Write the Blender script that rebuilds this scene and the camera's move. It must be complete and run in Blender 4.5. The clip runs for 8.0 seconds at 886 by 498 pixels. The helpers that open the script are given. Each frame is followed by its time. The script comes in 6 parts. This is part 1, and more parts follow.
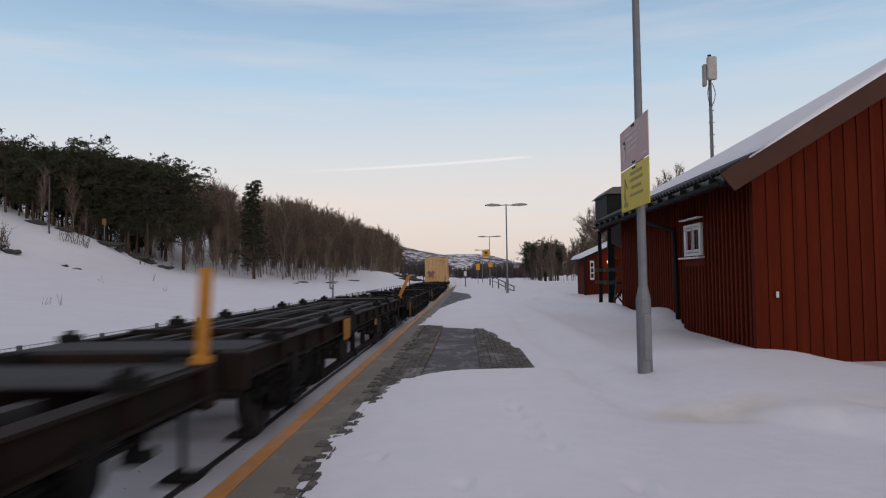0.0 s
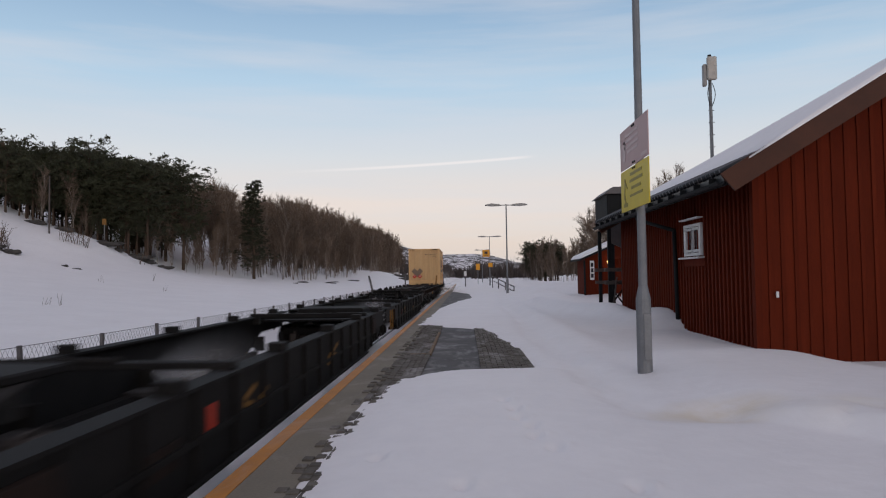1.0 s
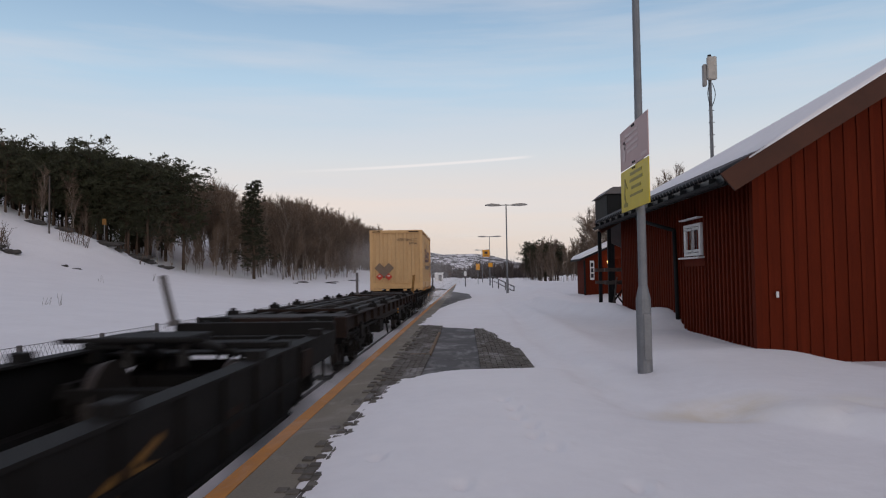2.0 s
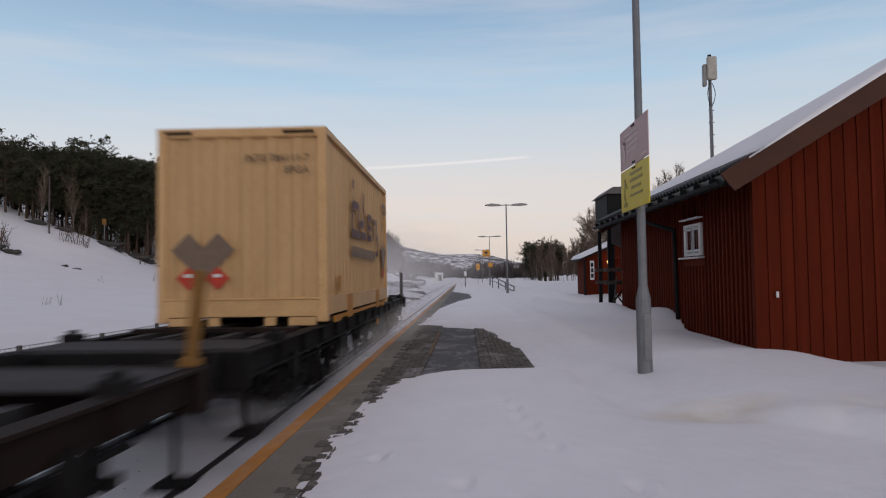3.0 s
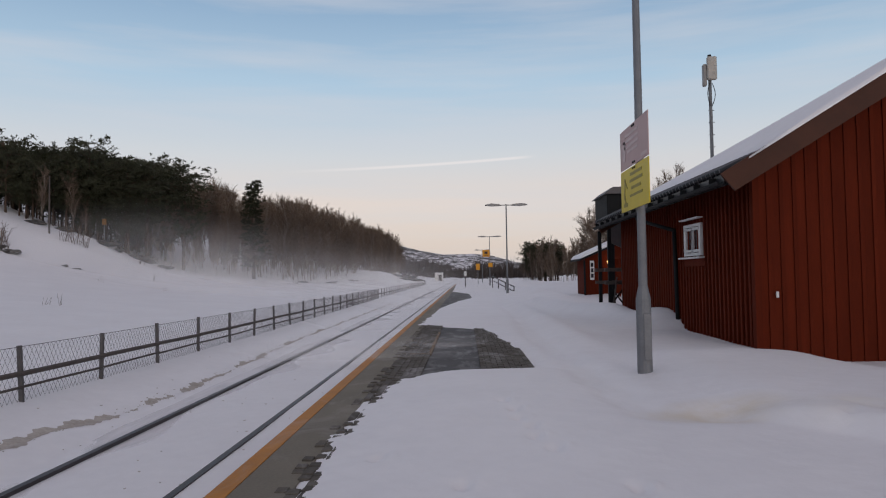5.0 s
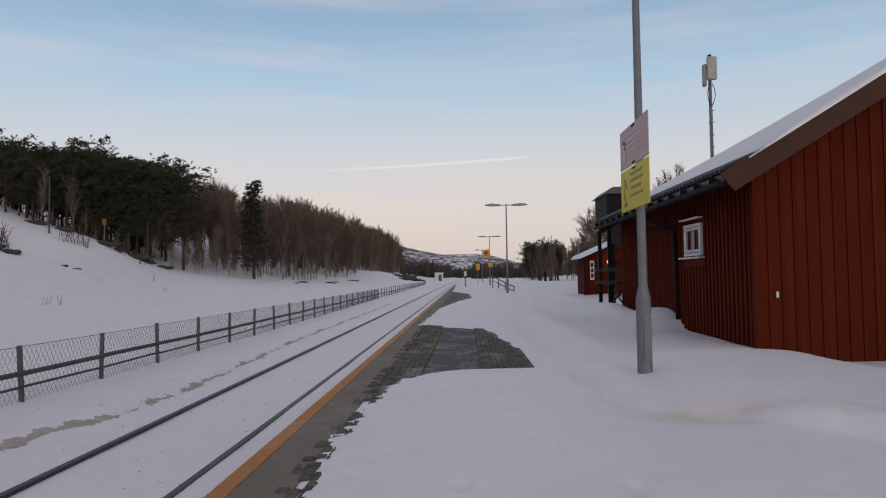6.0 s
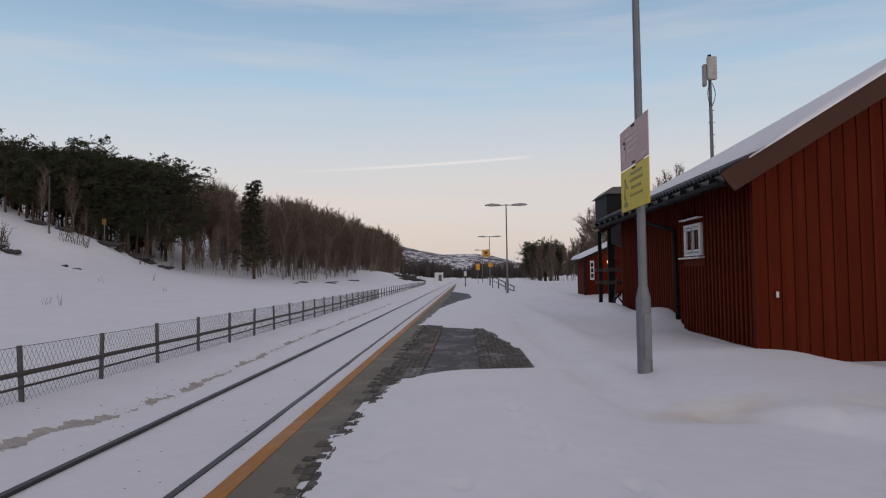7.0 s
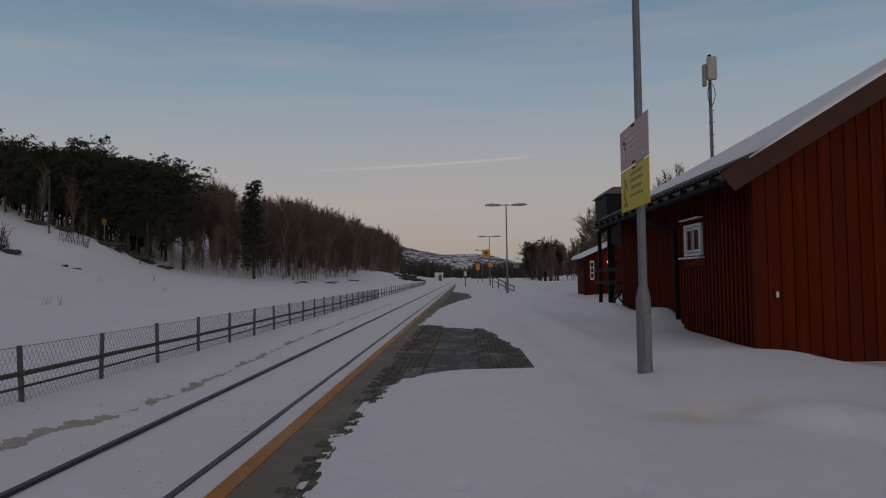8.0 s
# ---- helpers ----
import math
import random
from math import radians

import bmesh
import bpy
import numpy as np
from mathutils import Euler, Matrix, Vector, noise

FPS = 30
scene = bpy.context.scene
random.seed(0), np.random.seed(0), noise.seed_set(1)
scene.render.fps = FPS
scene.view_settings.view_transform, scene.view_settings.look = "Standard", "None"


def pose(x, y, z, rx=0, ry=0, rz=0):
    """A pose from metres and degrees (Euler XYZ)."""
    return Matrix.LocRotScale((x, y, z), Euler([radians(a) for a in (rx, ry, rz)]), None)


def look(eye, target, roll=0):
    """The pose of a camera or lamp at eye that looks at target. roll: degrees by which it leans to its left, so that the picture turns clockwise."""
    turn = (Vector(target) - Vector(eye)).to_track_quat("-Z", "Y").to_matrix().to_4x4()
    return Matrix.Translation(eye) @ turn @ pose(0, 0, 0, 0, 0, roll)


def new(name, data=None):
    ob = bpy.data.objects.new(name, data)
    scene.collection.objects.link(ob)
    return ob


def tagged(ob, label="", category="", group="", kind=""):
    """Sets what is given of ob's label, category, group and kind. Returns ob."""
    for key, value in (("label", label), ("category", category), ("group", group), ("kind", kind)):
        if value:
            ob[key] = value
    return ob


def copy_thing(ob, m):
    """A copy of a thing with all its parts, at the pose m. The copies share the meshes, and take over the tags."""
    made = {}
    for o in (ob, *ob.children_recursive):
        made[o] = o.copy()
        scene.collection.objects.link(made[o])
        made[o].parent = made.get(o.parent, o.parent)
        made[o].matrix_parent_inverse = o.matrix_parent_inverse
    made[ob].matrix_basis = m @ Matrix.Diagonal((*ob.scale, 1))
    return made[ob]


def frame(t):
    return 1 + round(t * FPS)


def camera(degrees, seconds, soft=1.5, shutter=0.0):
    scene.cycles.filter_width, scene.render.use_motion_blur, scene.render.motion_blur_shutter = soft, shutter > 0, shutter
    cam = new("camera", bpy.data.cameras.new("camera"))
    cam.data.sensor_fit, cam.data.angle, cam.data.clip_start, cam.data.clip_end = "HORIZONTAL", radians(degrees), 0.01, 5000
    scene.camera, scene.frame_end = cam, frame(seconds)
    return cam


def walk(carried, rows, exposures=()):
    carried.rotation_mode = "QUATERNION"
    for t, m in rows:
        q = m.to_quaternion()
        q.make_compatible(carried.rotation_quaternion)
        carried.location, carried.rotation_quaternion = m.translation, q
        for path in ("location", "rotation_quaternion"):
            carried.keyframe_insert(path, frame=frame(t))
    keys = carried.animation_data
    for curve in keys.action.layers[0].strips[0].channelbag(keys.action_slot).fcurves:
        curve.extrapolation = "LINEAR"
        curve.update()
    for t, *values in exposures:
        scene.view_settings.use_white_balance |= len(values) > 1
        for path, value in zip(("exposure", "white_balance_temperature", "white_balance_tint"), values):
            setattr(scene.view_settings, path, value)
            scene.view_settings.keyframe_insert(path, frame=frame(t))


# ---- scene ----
# A snowy country station: a freight train runs past the platform and is gone.
# z = 0 is the platform's paving, the track runs along +y, its centre line lies at x = TRACK_X.
TRACK_X, RAIL_Z, EYE_Z = -3.31, -0.55, 1.29
SPEED = 23.1  # train, metres a second

cam = camera(65.4, 8.0, soft=1.15, shutter=0.32)
EYE = pose(0, 0, EYE_Z, 0, 0, 1.7825) @ pose(0, 0, 0, 92.271, 0, 0) @ pose(0, 0, 0, 0, 0, -0.84)
walk(cam, [(0.0, EYE), (8.0, EYE)], exposures=[(0.0, 0.12), (2.8, 0.07), (4.5, 0.0), (7.65, -0.05), (8.0, -0.88)])

# ---- world and light ----
SUN_ELEV, SUN_ROT = radians(14), radians(165)
world = bpy.data.worlds.new("dusk_sky")
scene.world = world
world.use_nodes = True


def build_world():
    nt = world.node_tree
    nt.nodes.clear()
    N, L = nt.nodes.new, nt.links.new
    out, bg = N("ShaderNodeOutputWorld"), N("ShaderNodeBackground")
    sky = N("ShaderNodeTexSky")
    sky.sky_type, sky.sun_disc = "NISHITA", False
    sky.sun_elevation, sky.sun_rotation = SUN_ELEV, SUN_ROT
    sky.air_density, sky.dust_density = 1.0, 1.0
    geo = N("ShaderNodeTexCoord")
    sep = N("ShaderNodeSeparateXYZ")
    L(geo.outputs["Generated"], sep.inputs[0])
    ramp = N("ShaderNodeValToRGB")
    els = ramp.color_ramp.elements
    stops = [(0.0, (0.80, 0.70, 0.68)), (0.04, (0.88, 0.74, 0.69)), (0.10, (0.98, 0.82, 0.75)), (0.17, (0.82, 0.83, 0.86)),
             (0.27, (0.55, 0.74, 0.92)), (0.36, (0.37, 0.55, 0.77)), (0.5, (0.43, 0.42, 0.51)), (1.0, (0.43, 0.36, 0.41))]
    els[0].position, els[0].color = stops[0][0], (*stops[0][1], 1)
    els[1].position, els[1].color = stops[-1][0], (*stops[-1][1], 1)
    for p, c in stops[1:-1]:
        e = els.new(p)
        e.color = (*c, 1)
    L(sep.outputs["Z"], ramp.inputs[0])
    # high thin cloud, drawn out sideways
    mp = N("ShaderNodeMapping")
    mp.inputs["Scale"].default_value = (1.1, 1.4, 13.0)
    mp.inputs["Rotation"].default_value = (0.0, 0.07, 0.3)
    L(geo.outputs["Generated"], mp.inputs[0])
    n1 = N("ShaderNodeTexNoise")
    n1.inputs["Scale"].default_value, n1.inputs["Detail"].default_value, n1.inputs["Roughness"].default_value = 2.2, 7, 0.55
    L(mp.outputs[0], n1.inputs["Vector"])
    cr = N("ShaderNodeValToRGB")
    cr.color_ramp.elements[0].position, cr.color_ramp.elements[1].position = 0.42, 0.72
    L(n1.outputs["Fac"], cr.inputs[0])
    m0 = N("ShaderNodeMath")
    m0.operation, m0.inputs[1].default_value = "MULTIPLY", 0.5
    L(cr.outputs["Color"], m0.inputs[0])
    mix = N("ShaderNodeMix")
    mix.data_type = "RGBA"
    L(m0.outputs[0], mix.inputs["Factor"])
    L(ramp.outputs["Color"], mix.inputs["A"])
    mix.inputs["B"].default_value = (0.80, 0.81, 0.87, 1)
    # one long thin vapour trail, low over the hills
    sub = N("ShaderNodeMath")
    sub.operation = "MULTIPLY_ADD"
    L(sep.outputs["X"], sub.inputs[0])
    sub.inputs[1].default_value, sub.inputs[2].default_value = -0.0545, -0.1634
    add = N("ShaderNodeMath")
    add.operation = "ADD"
    L(sub.outputs[0], add.inputs[0])
    L(sep.outputs["Z"], add.inputs[1])
    ab = N("ShaderNodeMath")
    ab.operation = "ABSOLUTE"
    L(add.outputs[0], ab.inputs[0])
    line = N("ShaderNodeMapRange")
    line.interpolation_type = "SMOOTHSTEP"
    for i, v in enumerate((0.0004, 0.0031, 0.42, 0.0)):
        line.inputs[i + 1].default_value = v
    L(ab.outputs[0], line.inputs[0])
    ends = N("ShaderNodeMapRange")
    ends.interpolation_type = "SMOOTHSTEP"
    for i, v in enumerate((-0.27, -0.08, 0.0, 1.0)):
        ends.inputs[i + 1].default_value = v
    L(sep.outputs["X"], ends.inputs[0])
    ends2 = N("ShaderNodeMapRange")
    ends2.interpolation_type = "SMOOTHSTEP"
    for i, v in enumerate((0.07, 0.11, 1.0, 0.0)):
        ends2.inputs[i + 1].default_value = v
    L(sep.outputs["X"], ends2.inputs[0])
    mm = N("ShaderNodeMath")
    mm.operation = "MULTIPLY"
    L(ends.outputs[0], mm.inputs[0])
    L(ends2.outputs[0], mm.inputs[1])
    m2 = N("ShaderNodeMath")
    m2.operation = "MULTIPLY"
    L(mm.outputs[0], m2.inputs[0])
    L(line.outputs[0], m2.inputs[1])
    front = N("ShaderNodeMath")
    front.operation = "GREATER_THAN"
    L(sep.outputs["Y"], front.inputs[0])
    m3 = N("ShaderNodeMath")
    m3.operation = "MULTIPLY"
    L(m2.outputs[0], m3.inputs[0])
    L(front.outputs[0], m3.inputs[1])
    mix2 = N("ShaderNodeMix")
    mix2.data_type = "RGBA"
    L(m3.outputs[0], mix2.inputs["Factor"])
    L(mix.outputs["Result"], mix2.inputs["A"])
    mix2.inputs["B"].default_value = (1.25, 1.1, 1.05, 1)
    # the clear sky's own light under it
    sk = N("ShaderNodeVectorMath")
    sk.operation = "SCALE"
    sk.inputs["Scale"].default_value = 0.02
    L(sky.outputs[0], sk.inputs[0])
    su = N("ShaderNodeVectorMath")
    su.operation = "ADD"
    L(sk.outputs[0], su.inputs[0])
    L(mix2.outputs["Result"], su.inputs[1])
    L(su.outputs[0], bg.inputs["Color"])
    bg.inputs["Strength"].default_value = 0.71
    L(bg.outputs[0], out.inputs[0])


build_world()
sun = new("low_sun", bpy.data.lights.new("low_sun", "SUN"))
sun.data.energy, sun.data.angle, sun.data.color = 0.42, radians(14), (1.0, 0.86, 0.78)
sun.matrix_world = look((8, -30, 8), (0, 0, 0))


# ---- materials ----
def material(name, base, rough=0.7, metal=0.0, dark=None, scale=6.0, fine=60.0, bump=0.15, spread=0.5, vary=0.0, coords="Object", stretch=None, emit=0.0, depth=0.01, gloss=0.35):
    """Procedural surface: two colours mixed by coarse stains and fine grain, with fine relief."""
    m = bpy.data.materials.new(name)
    m.use_nodes = True
    nt = m.node_tree
    N, L = nt.nodes.new, nt.links.new
    b = nt.nodes["Principled BSDF"]
    b.inputs["Metallic"].default_value = metal
    b.inputs["Specular IOR Level"].default_value = gloss
    tc = N("ShaderNodeTexCoord")
    vec = tc.outputs[coords]
    if stretch:
        mp = N("ShaderNodeMapping")
        mp.inputs["Scale"].default_value = stretch
        L(vec, mp.inputs[0])
        vec = mp.outputs[0]
    n1, n2 = N("ShaderNodeTexNoise"), N("ShaderNodeTexNoise")
    n1.inputs["Scale"].default_value, n1.inputs["Detail"].default_value = scale, 5
    n2.inputs["Scale"].default_value, n2.inputs["Detail"].default_value = fine, 4
    L(vec, n1.inputs["Vector"])
    L(vec, n2.inputs["Vector"])
    av = N("ShaderNodeMath")
    av.operation = "MULTIPLY_ADD"
    av.inputs[1].default_value, av.inputs[2].default_value = 0.45, 0.0
    L(n2.outputs["Fac"], av.inputs[0])
    sm = N("ShaderNodeMath")
    sm.operation = "MULTIPLY_ADD"
    sm.inputs[1].default_value = 0.55
    L(n1.outputs["Fac"], sm.inputs[0])
    L(av.outputs[0], sm.inputs[2])
    mr = N("ShaderNodeMapRange")
    mr.inputs[1].default_value, mr.inputs[2].default_value = 0.5 - spread * 0.35, 0.5 + spread * 0.35
    L(sm.outputs[0], mr.inputs[0])
    mix = N("ShaderNodeMix")
    mix.data_type = "RGBA"
    L(mr.outputs[0], mix.inputs["Factor"])
    mix.inputs["A"].default_value = (*(dark or tuple(c * 0.72 for c in base)), 1)
    mix.inputs["B"].default_value = (*base, 1)
    col = mix.outputs["Result"]
    if vary:
        oi = N("ShaderNodeObjectInfo")
        hs = N("ShaderNodeHueSaturation")
        r = N("ShaderNodeMapRange")
        r.inputs[3].default_value, r.inputs[4].default_value = 1 - vary, 1 + vary
        L(oi.outputs["Random"], r.inputs[0])
        L(r.outputs[0], hs.inputs["Value"])
        L(col, hs.inputs["Color"])
        col = hs.outputs["Color"]
    L(col, b.inputs["Base Color"])
    rr = N("ShaderNodeMapRange")
    rr.inputs[3].default_value, rr.inputs[4].default_value = max(0.05, rough - 0.1), min(1.0, rough + 0.1)
    L(n2.outputs["Fac"], rr.inputs[0])
    L(rr.outputs[0], b.inputs["Roughness"])
    if bump:
        bp = N("ShaderNodeBump")
        bp.inputs["Strength"].default_value, bp.inputs["Distance"].default_value = bump, depth
        L(sm.outputs[0], bp.inputs["Height"])
        L(bp.outputs[0], b.inputs["Normal"])
    if emit:
        b.inputs["Emission Color"].default_value, b.inputs["Emission Strength"].default_value = (*base, 1), emit
    return m


M = dict(
    snow=material("snow", (0.87, 0.86, 0.875), 0.62, gloss=0.6, dark=(0.73, 0.72, 0.74), scale=0.6, fine=5.0, bump=0.5, spread=1.0, depth=0.045),
    asphalt=material("asphalt", (0.115, 0.112, 0.112), 0.8, dark=(0.042, 0.041, 0.040), scale=2.2, fine=60, bump=0.5, spread=0.8),
    concrete=material("concrete", (0.215, 0.192, 0.15), 0.85, dark=(0.15, 0.134, 0.106), scale=1.2, fine=45, bump=0.4),
    paver=material("paver", (0.135, 0.118, 0.098), 0.85, dark=(0.048, 0.043, 0.037), scale=16, fine=90, bump=0.8, vary=0.3, spread=0.8),
    line_paint=material("line_paint", (0.50, 0.20, 0.022), 0.65, dark=(0.34, 0.14, 0.03), scale=3, fine=50, bump=0.2),
    faded_line=material("faded_line", (0.21, 0.125, 0.06), 0.8, dark=(0.10, 0.07, 0.045), scale=9, fine=60, bump=0.3, spread=0.8),
    rail=material("rail_steel", (0.075, 0.068, 0.075), 0.45, 0.6, dark=(0.045, 0.037, 0.037), scale=4, fine=60),
    red=material("red_paint", (0.125, 0.0185, 0.0062), 0.8, dark=(0.068, 0.0100, 0.0040), gloss=0.08, scale=2.2, fine=30, bump=0.3, spread=0.9, vary=0.12, stretch=(3, 3, 0.5)),
    barge=material("brown_board", (0.075, 0.024, 0.011), 0.7, dark=(0.048, 0.016, 0.008), scale=3, fine=40, bump=0.3),
    white=material("white_paint", (0.72, 0.71, 0.70), 0.5, dark=(0.6, 0.59, 0.57), scale=8, fine=60, bump=0.1),
    black=material("black_steel", (0.014, 0.015, 0.016), 0.65, 0.0, scale=6, fine=50, gloss=0.15),
    roofing=material("roof_sheet", (0.035, 0.036, 0.04), 0.4, 0.3, scale=4, fine=40),
    galv=material("galvanised_steel", (0.21, 0.215, 0.225), 0.55, 0.35, dark=(0.15, 0.155, 0.165), scale=5, fine=35, bump=0.1),
    postgrey=material("fence_steel", (0.13, 0.12, 0.12), 0.6, 0.3, scale=8, fine=50),
    wood=material("weathered_wood", (0.10, 0.082, 0.072), 0.8, dark=(0.055, 0.046, 0.042), scale=5, fine=50, stretch=(6, 0.6, 6)),
    wagon=material("wagon_steel", (0.013, 0.0115, 0.011), 0.75, 0.1, gloss=0.2, dark=(0.005, 0.0045, 0.0045), scale=2.5, fine=25, bump=0.3, vary=0.15),
    rust=material("rusty_steel", (0.030, 0.0155, 0.0105), 0.8, 0.1, dark=(0.007, 0.0055, 0.0055), gloss=0.2, scale=2.0, fine=25, bump=0.4),
    frost=material("frosted_steel", (0.055, 0.051, 0.051), 0.8, 0.1, dark=(0.011, 0.010, 0.010), scale=3, fine=30, bump=0.3, spread=0.9),
    wheel=material("wheel_steel", (0.06, 0.05, 0.045), 0.55, 0.4, scale=8, fine=40),
    cream=material("container_paint", (0.63, 0.405, 0.197), 0.6, dark=(0.43, 0.265, 0.124), scale=1.9, fine=18, bump=0.12, spread=0.9, stretch=(1.5, 1.5, 0.4)),
    cream2=material("container_frame_paint", (0.66, 0.41, 0.19), 0.55, dark=(0.50, 0.30, 0.13), scale=2.5, fine=25, bump=0.15),
    ink=material("dark_lettering", (0.05, 0.035, 0.035), 0.6, scale=10, fine=60, bump=0),
    plum=material("plum_lettering", (0.10, 0.035, 0.04), 0.6, scale=10, fine=60, bump=0),
    placard=material("grey_placard", (0.20, 0.14, 0.10), 0.6, scale=10, fine=60, bump=0),
    redsign=material("red_placard", (0.55, 0.05, 0.025), 0.5, scale=10, fine=60, bump=0),
    amber=material("amber_paint", (0.52, 0.22, 0.02), 0.6, dark=(0.36, 0.15, 0.02), scale=6, fine=40),
    dull_amber=material("dull_amber_paint", (0.25, 0.12, 0.022), 0.7, dark=(0.14, 0.07, 0.02), scale=6, fine=40),
    pink=material("faded_pink_sheet", (0.50, 0.34, 0.33), 0.5, dark=(0.45, 0.30, 0.29), scale=4, fine=50, bump=0.05),
    pinktext=material("pale_print", (0.62, 0.48, 0.47), 0.5, scale=10, fine=60, bump=0),
    yellow=material("yellow_sheet", (0.64, 0.50, 0.02), 0.45, dark=(0.55, 0.42, 0.02), scale=4, fine=50, bump=0.05),
    olive=material("olive_print", (0.30, 0.24, 0.03), 0.5, scale=10, fine=60, bump=0),
    signyellow=material("orange_sign", (0.75, 0.33, 0.015), 0.5, scale=6, fine=50, bump=0.05),
    lampgrey=material("lamp_housing", (0.33, 0.32, 0.31), 0.5, scale=6, fine=40, bump=0.05),
    lampglow=material("lamp_bulb", (1.0, 0.55, 0.18), 0.5, scale=6, fine=40, bump=0, emit=6.0),
    antenna=material("antenna_cover", (0.50, 0.47, 0.42), 0.5, scale=5, fine=40, bump=0.05),
    birch=material("birch_bark", (0.36, 0.31, 0.27), 0.85, dark=(0.10, 0.078, 0.062), scale=1.5, fine=14, bump=0.3, spread=0.9, vary=0.3),
    twig=material("birch_twigs", (0.165, 0.118, 0.085), 0.85, dark=(0.085, 0.060, 0.044), scale=0.8, fine=10, bump=0, vary=0.25),
    pinebark=material("pine_bark", (0.09, 0.055, 0.038), 0.9, dark=(0.04, 0.028, 0.02), scale=3, fine=20, bump=0.4),
    needle=material("pine_needles", (0.056, 0.060, 0.030), 0.75, dark=(0.026, 0.028, 0.015), scale=0.9, fine=8, bump=0, spread=0.9, vary=0.25),
    rock=material("dark_rock", (0.07, 0.065, 0.06), 0.85, dark=(0.03, 0.028, 0.027), scale=1.5, fine=12, bump=0.5),
    grass=material("dry_grass", (0.14, 0.11, 0.075), 0.9, scale=5, fine=30, bump=0),
    grit=material("dirty_snow", (0.52, 0.48, 0.44), 0.9, dark=(0.34, 0.305, 0.27), scale=5, fine=30, bump=0.4),
    farwood=material("far_woods", (0.10, 0.08, 0.074), 0.95, dark=(0.042, 0.036, 0.034), scale=0.05, fine=0.9, bump=0.0, spread=0.9),
)
glass = bpy.data.materials.new("window_glass")
glass.use_nodes = True
glass.node_tree.nodes["Principled BSDF"].inputs["Base Color"].default_value = (0.03, 0.035, 0.04, 1)
glass.node_tree.nodes["Principled BSDF"].inputs["Roughness"].default_value = 0.06
M["glass"] = glass


def stain_snow():
    """Old brownish stains in the snow beside the lamp post."""
    nt = M["snow"].node_tree
    N, L = nt.nodes.new, nt.links.new
    b = nt.nodes["Principled BSDF"]
    clean = b.inputs["Base Color"].links[0].from_socket
    tc, no = N("ShaderNodeTexCoord"), N("ShaderNodeTexNoise")
    no.inputs["Scale"].default_value, no.inputs["Detail"].default_value = 2.6, 6
    L(tc.outputs["Object"], no.inputs["Vector"])
    prev = clean
    for centre, size, colour, power in (((2.12, 6.05, 0.1), (0.85, 0.62, 1.0), (0.68, 0.60, 0.47, 1), 0.75), ((3.4, 5.6, 0.2), (1.1, 0.7, 1.0), (0.74, 0.69, 0.60, 1), 0.5)):
        mp = N("ShaderNodeMapping")
        mp.vector_type = "TEXTURE"
        mp.inputs["Location"].default_value, mp.inputs["Scale"].default_value = centre, size
        L(tc.outputs["Object"], mp.inputs[0])
        ln = N("ShaderNodeVectorMath")
        ln.operation = "LENGTH"
        L(mp.outputs[0], ln.inputs[0])
        fa = N("ShaderNodeMapRange")
        fa.interpolation_type = "SMOOTHSTEP"
        for i, v in enumerate((0.2, 1.0, power, 0.0)):
            fa.inputs[i + 1].default_value = v
        L(ln.outputs["Value"], fa.inputs[0])
        nr = N("ShaderNodeMapRange")
        for i, v in enumerate((0.30, 0.60, 0.15, 1.0)):
            nr.inputs[i + 1].default_value = v
        L(no.outputs["Fac"], nr.inputs[0])
        mu = N("ShaderNodeMath")
        mu.operation = "MULTIPLY"
        L(fa.outputs[0], mu.inputs[0])
        L(nr.outputs[0], mu.inputs[1])
        mix = N("ShaderNodeMix")
        mix.data_type = "RGBA"
        L(mu.outputs[0], mix.inputs["Factor"])
        L(prev, mix.inputs["A"])
        mix.inputs["B"].default_value = colour
        prev = mix.outputs["Result"]
    L(prev, b.inputs["Base Color"])


stain_snow()


def dust_with_snow(name, low, high, most):
    """Wind-blown powder lying in patches on the bare paving."""
    nt = M[name].node_tree
    N, L = nt.nodes.new, nt.links.new
    b = nt.nodes["Principled BSDF"]
    bare = b.inputs["Base Color"].links[0].from_socket
    geo, mp, no, gr, mix = N("ShaderNodeNewGeometry"), N("ShaderNodeMapping"), N("ShaderNodeTexNoise"), N("ShaderNodeMapRange"), N("ShaderNodeMix")
    mp.inputs["Scale"].default_value = (1.5, 0.8, 1.0)
    no.inputs["Scale"].default_value, no.inputs["Detail"].default_value, no.inputs["Roughness"].default_value, no.inputs["Distortion"].default_value = 1.3, 8, 0.66, 0.8
    L(geo.outputs["Position"], mp.inputs[0])
    L(mp.outputs[0], no.inputs["Vector"])
    for i, v in enumerate((low, high, 0.0, most)):
        gr.inputs[i + 1].default_value = v
    L(no.outputs["Fac"], gr.inputs[0])
    mix.data_type = "RGBA"
    L(gr.outputs[0], mix.inputs["Factor"])
    L(bare, mix.inputs["A"])
    mix.inputs["B"].default_value = (0.62, 0.61, 0.62, 1)
    L(mix.outputs["Result"], b.inputs["Base Color"])


dust_with_snow("asphalt", 0.50, 0.72, 0.42)
dust_with_snow("paver", 0.52, 0.74, 0.45)
dust_with_snow("concrete", 0.50, 0.80, 0.25)
dust_with_snow("line_paint", 0.52, 0.80, 0.30)


# ---- mesh helpers ----
def box(bm, c, s, rot=None):
    m = Matrix.Translation(c) @ (rot or Matrix.Identity(4)) @ Matrix.Diagonal((*s, 1))
    bmesh.ops.create_cube(bm, size=1.0, matrix=m)


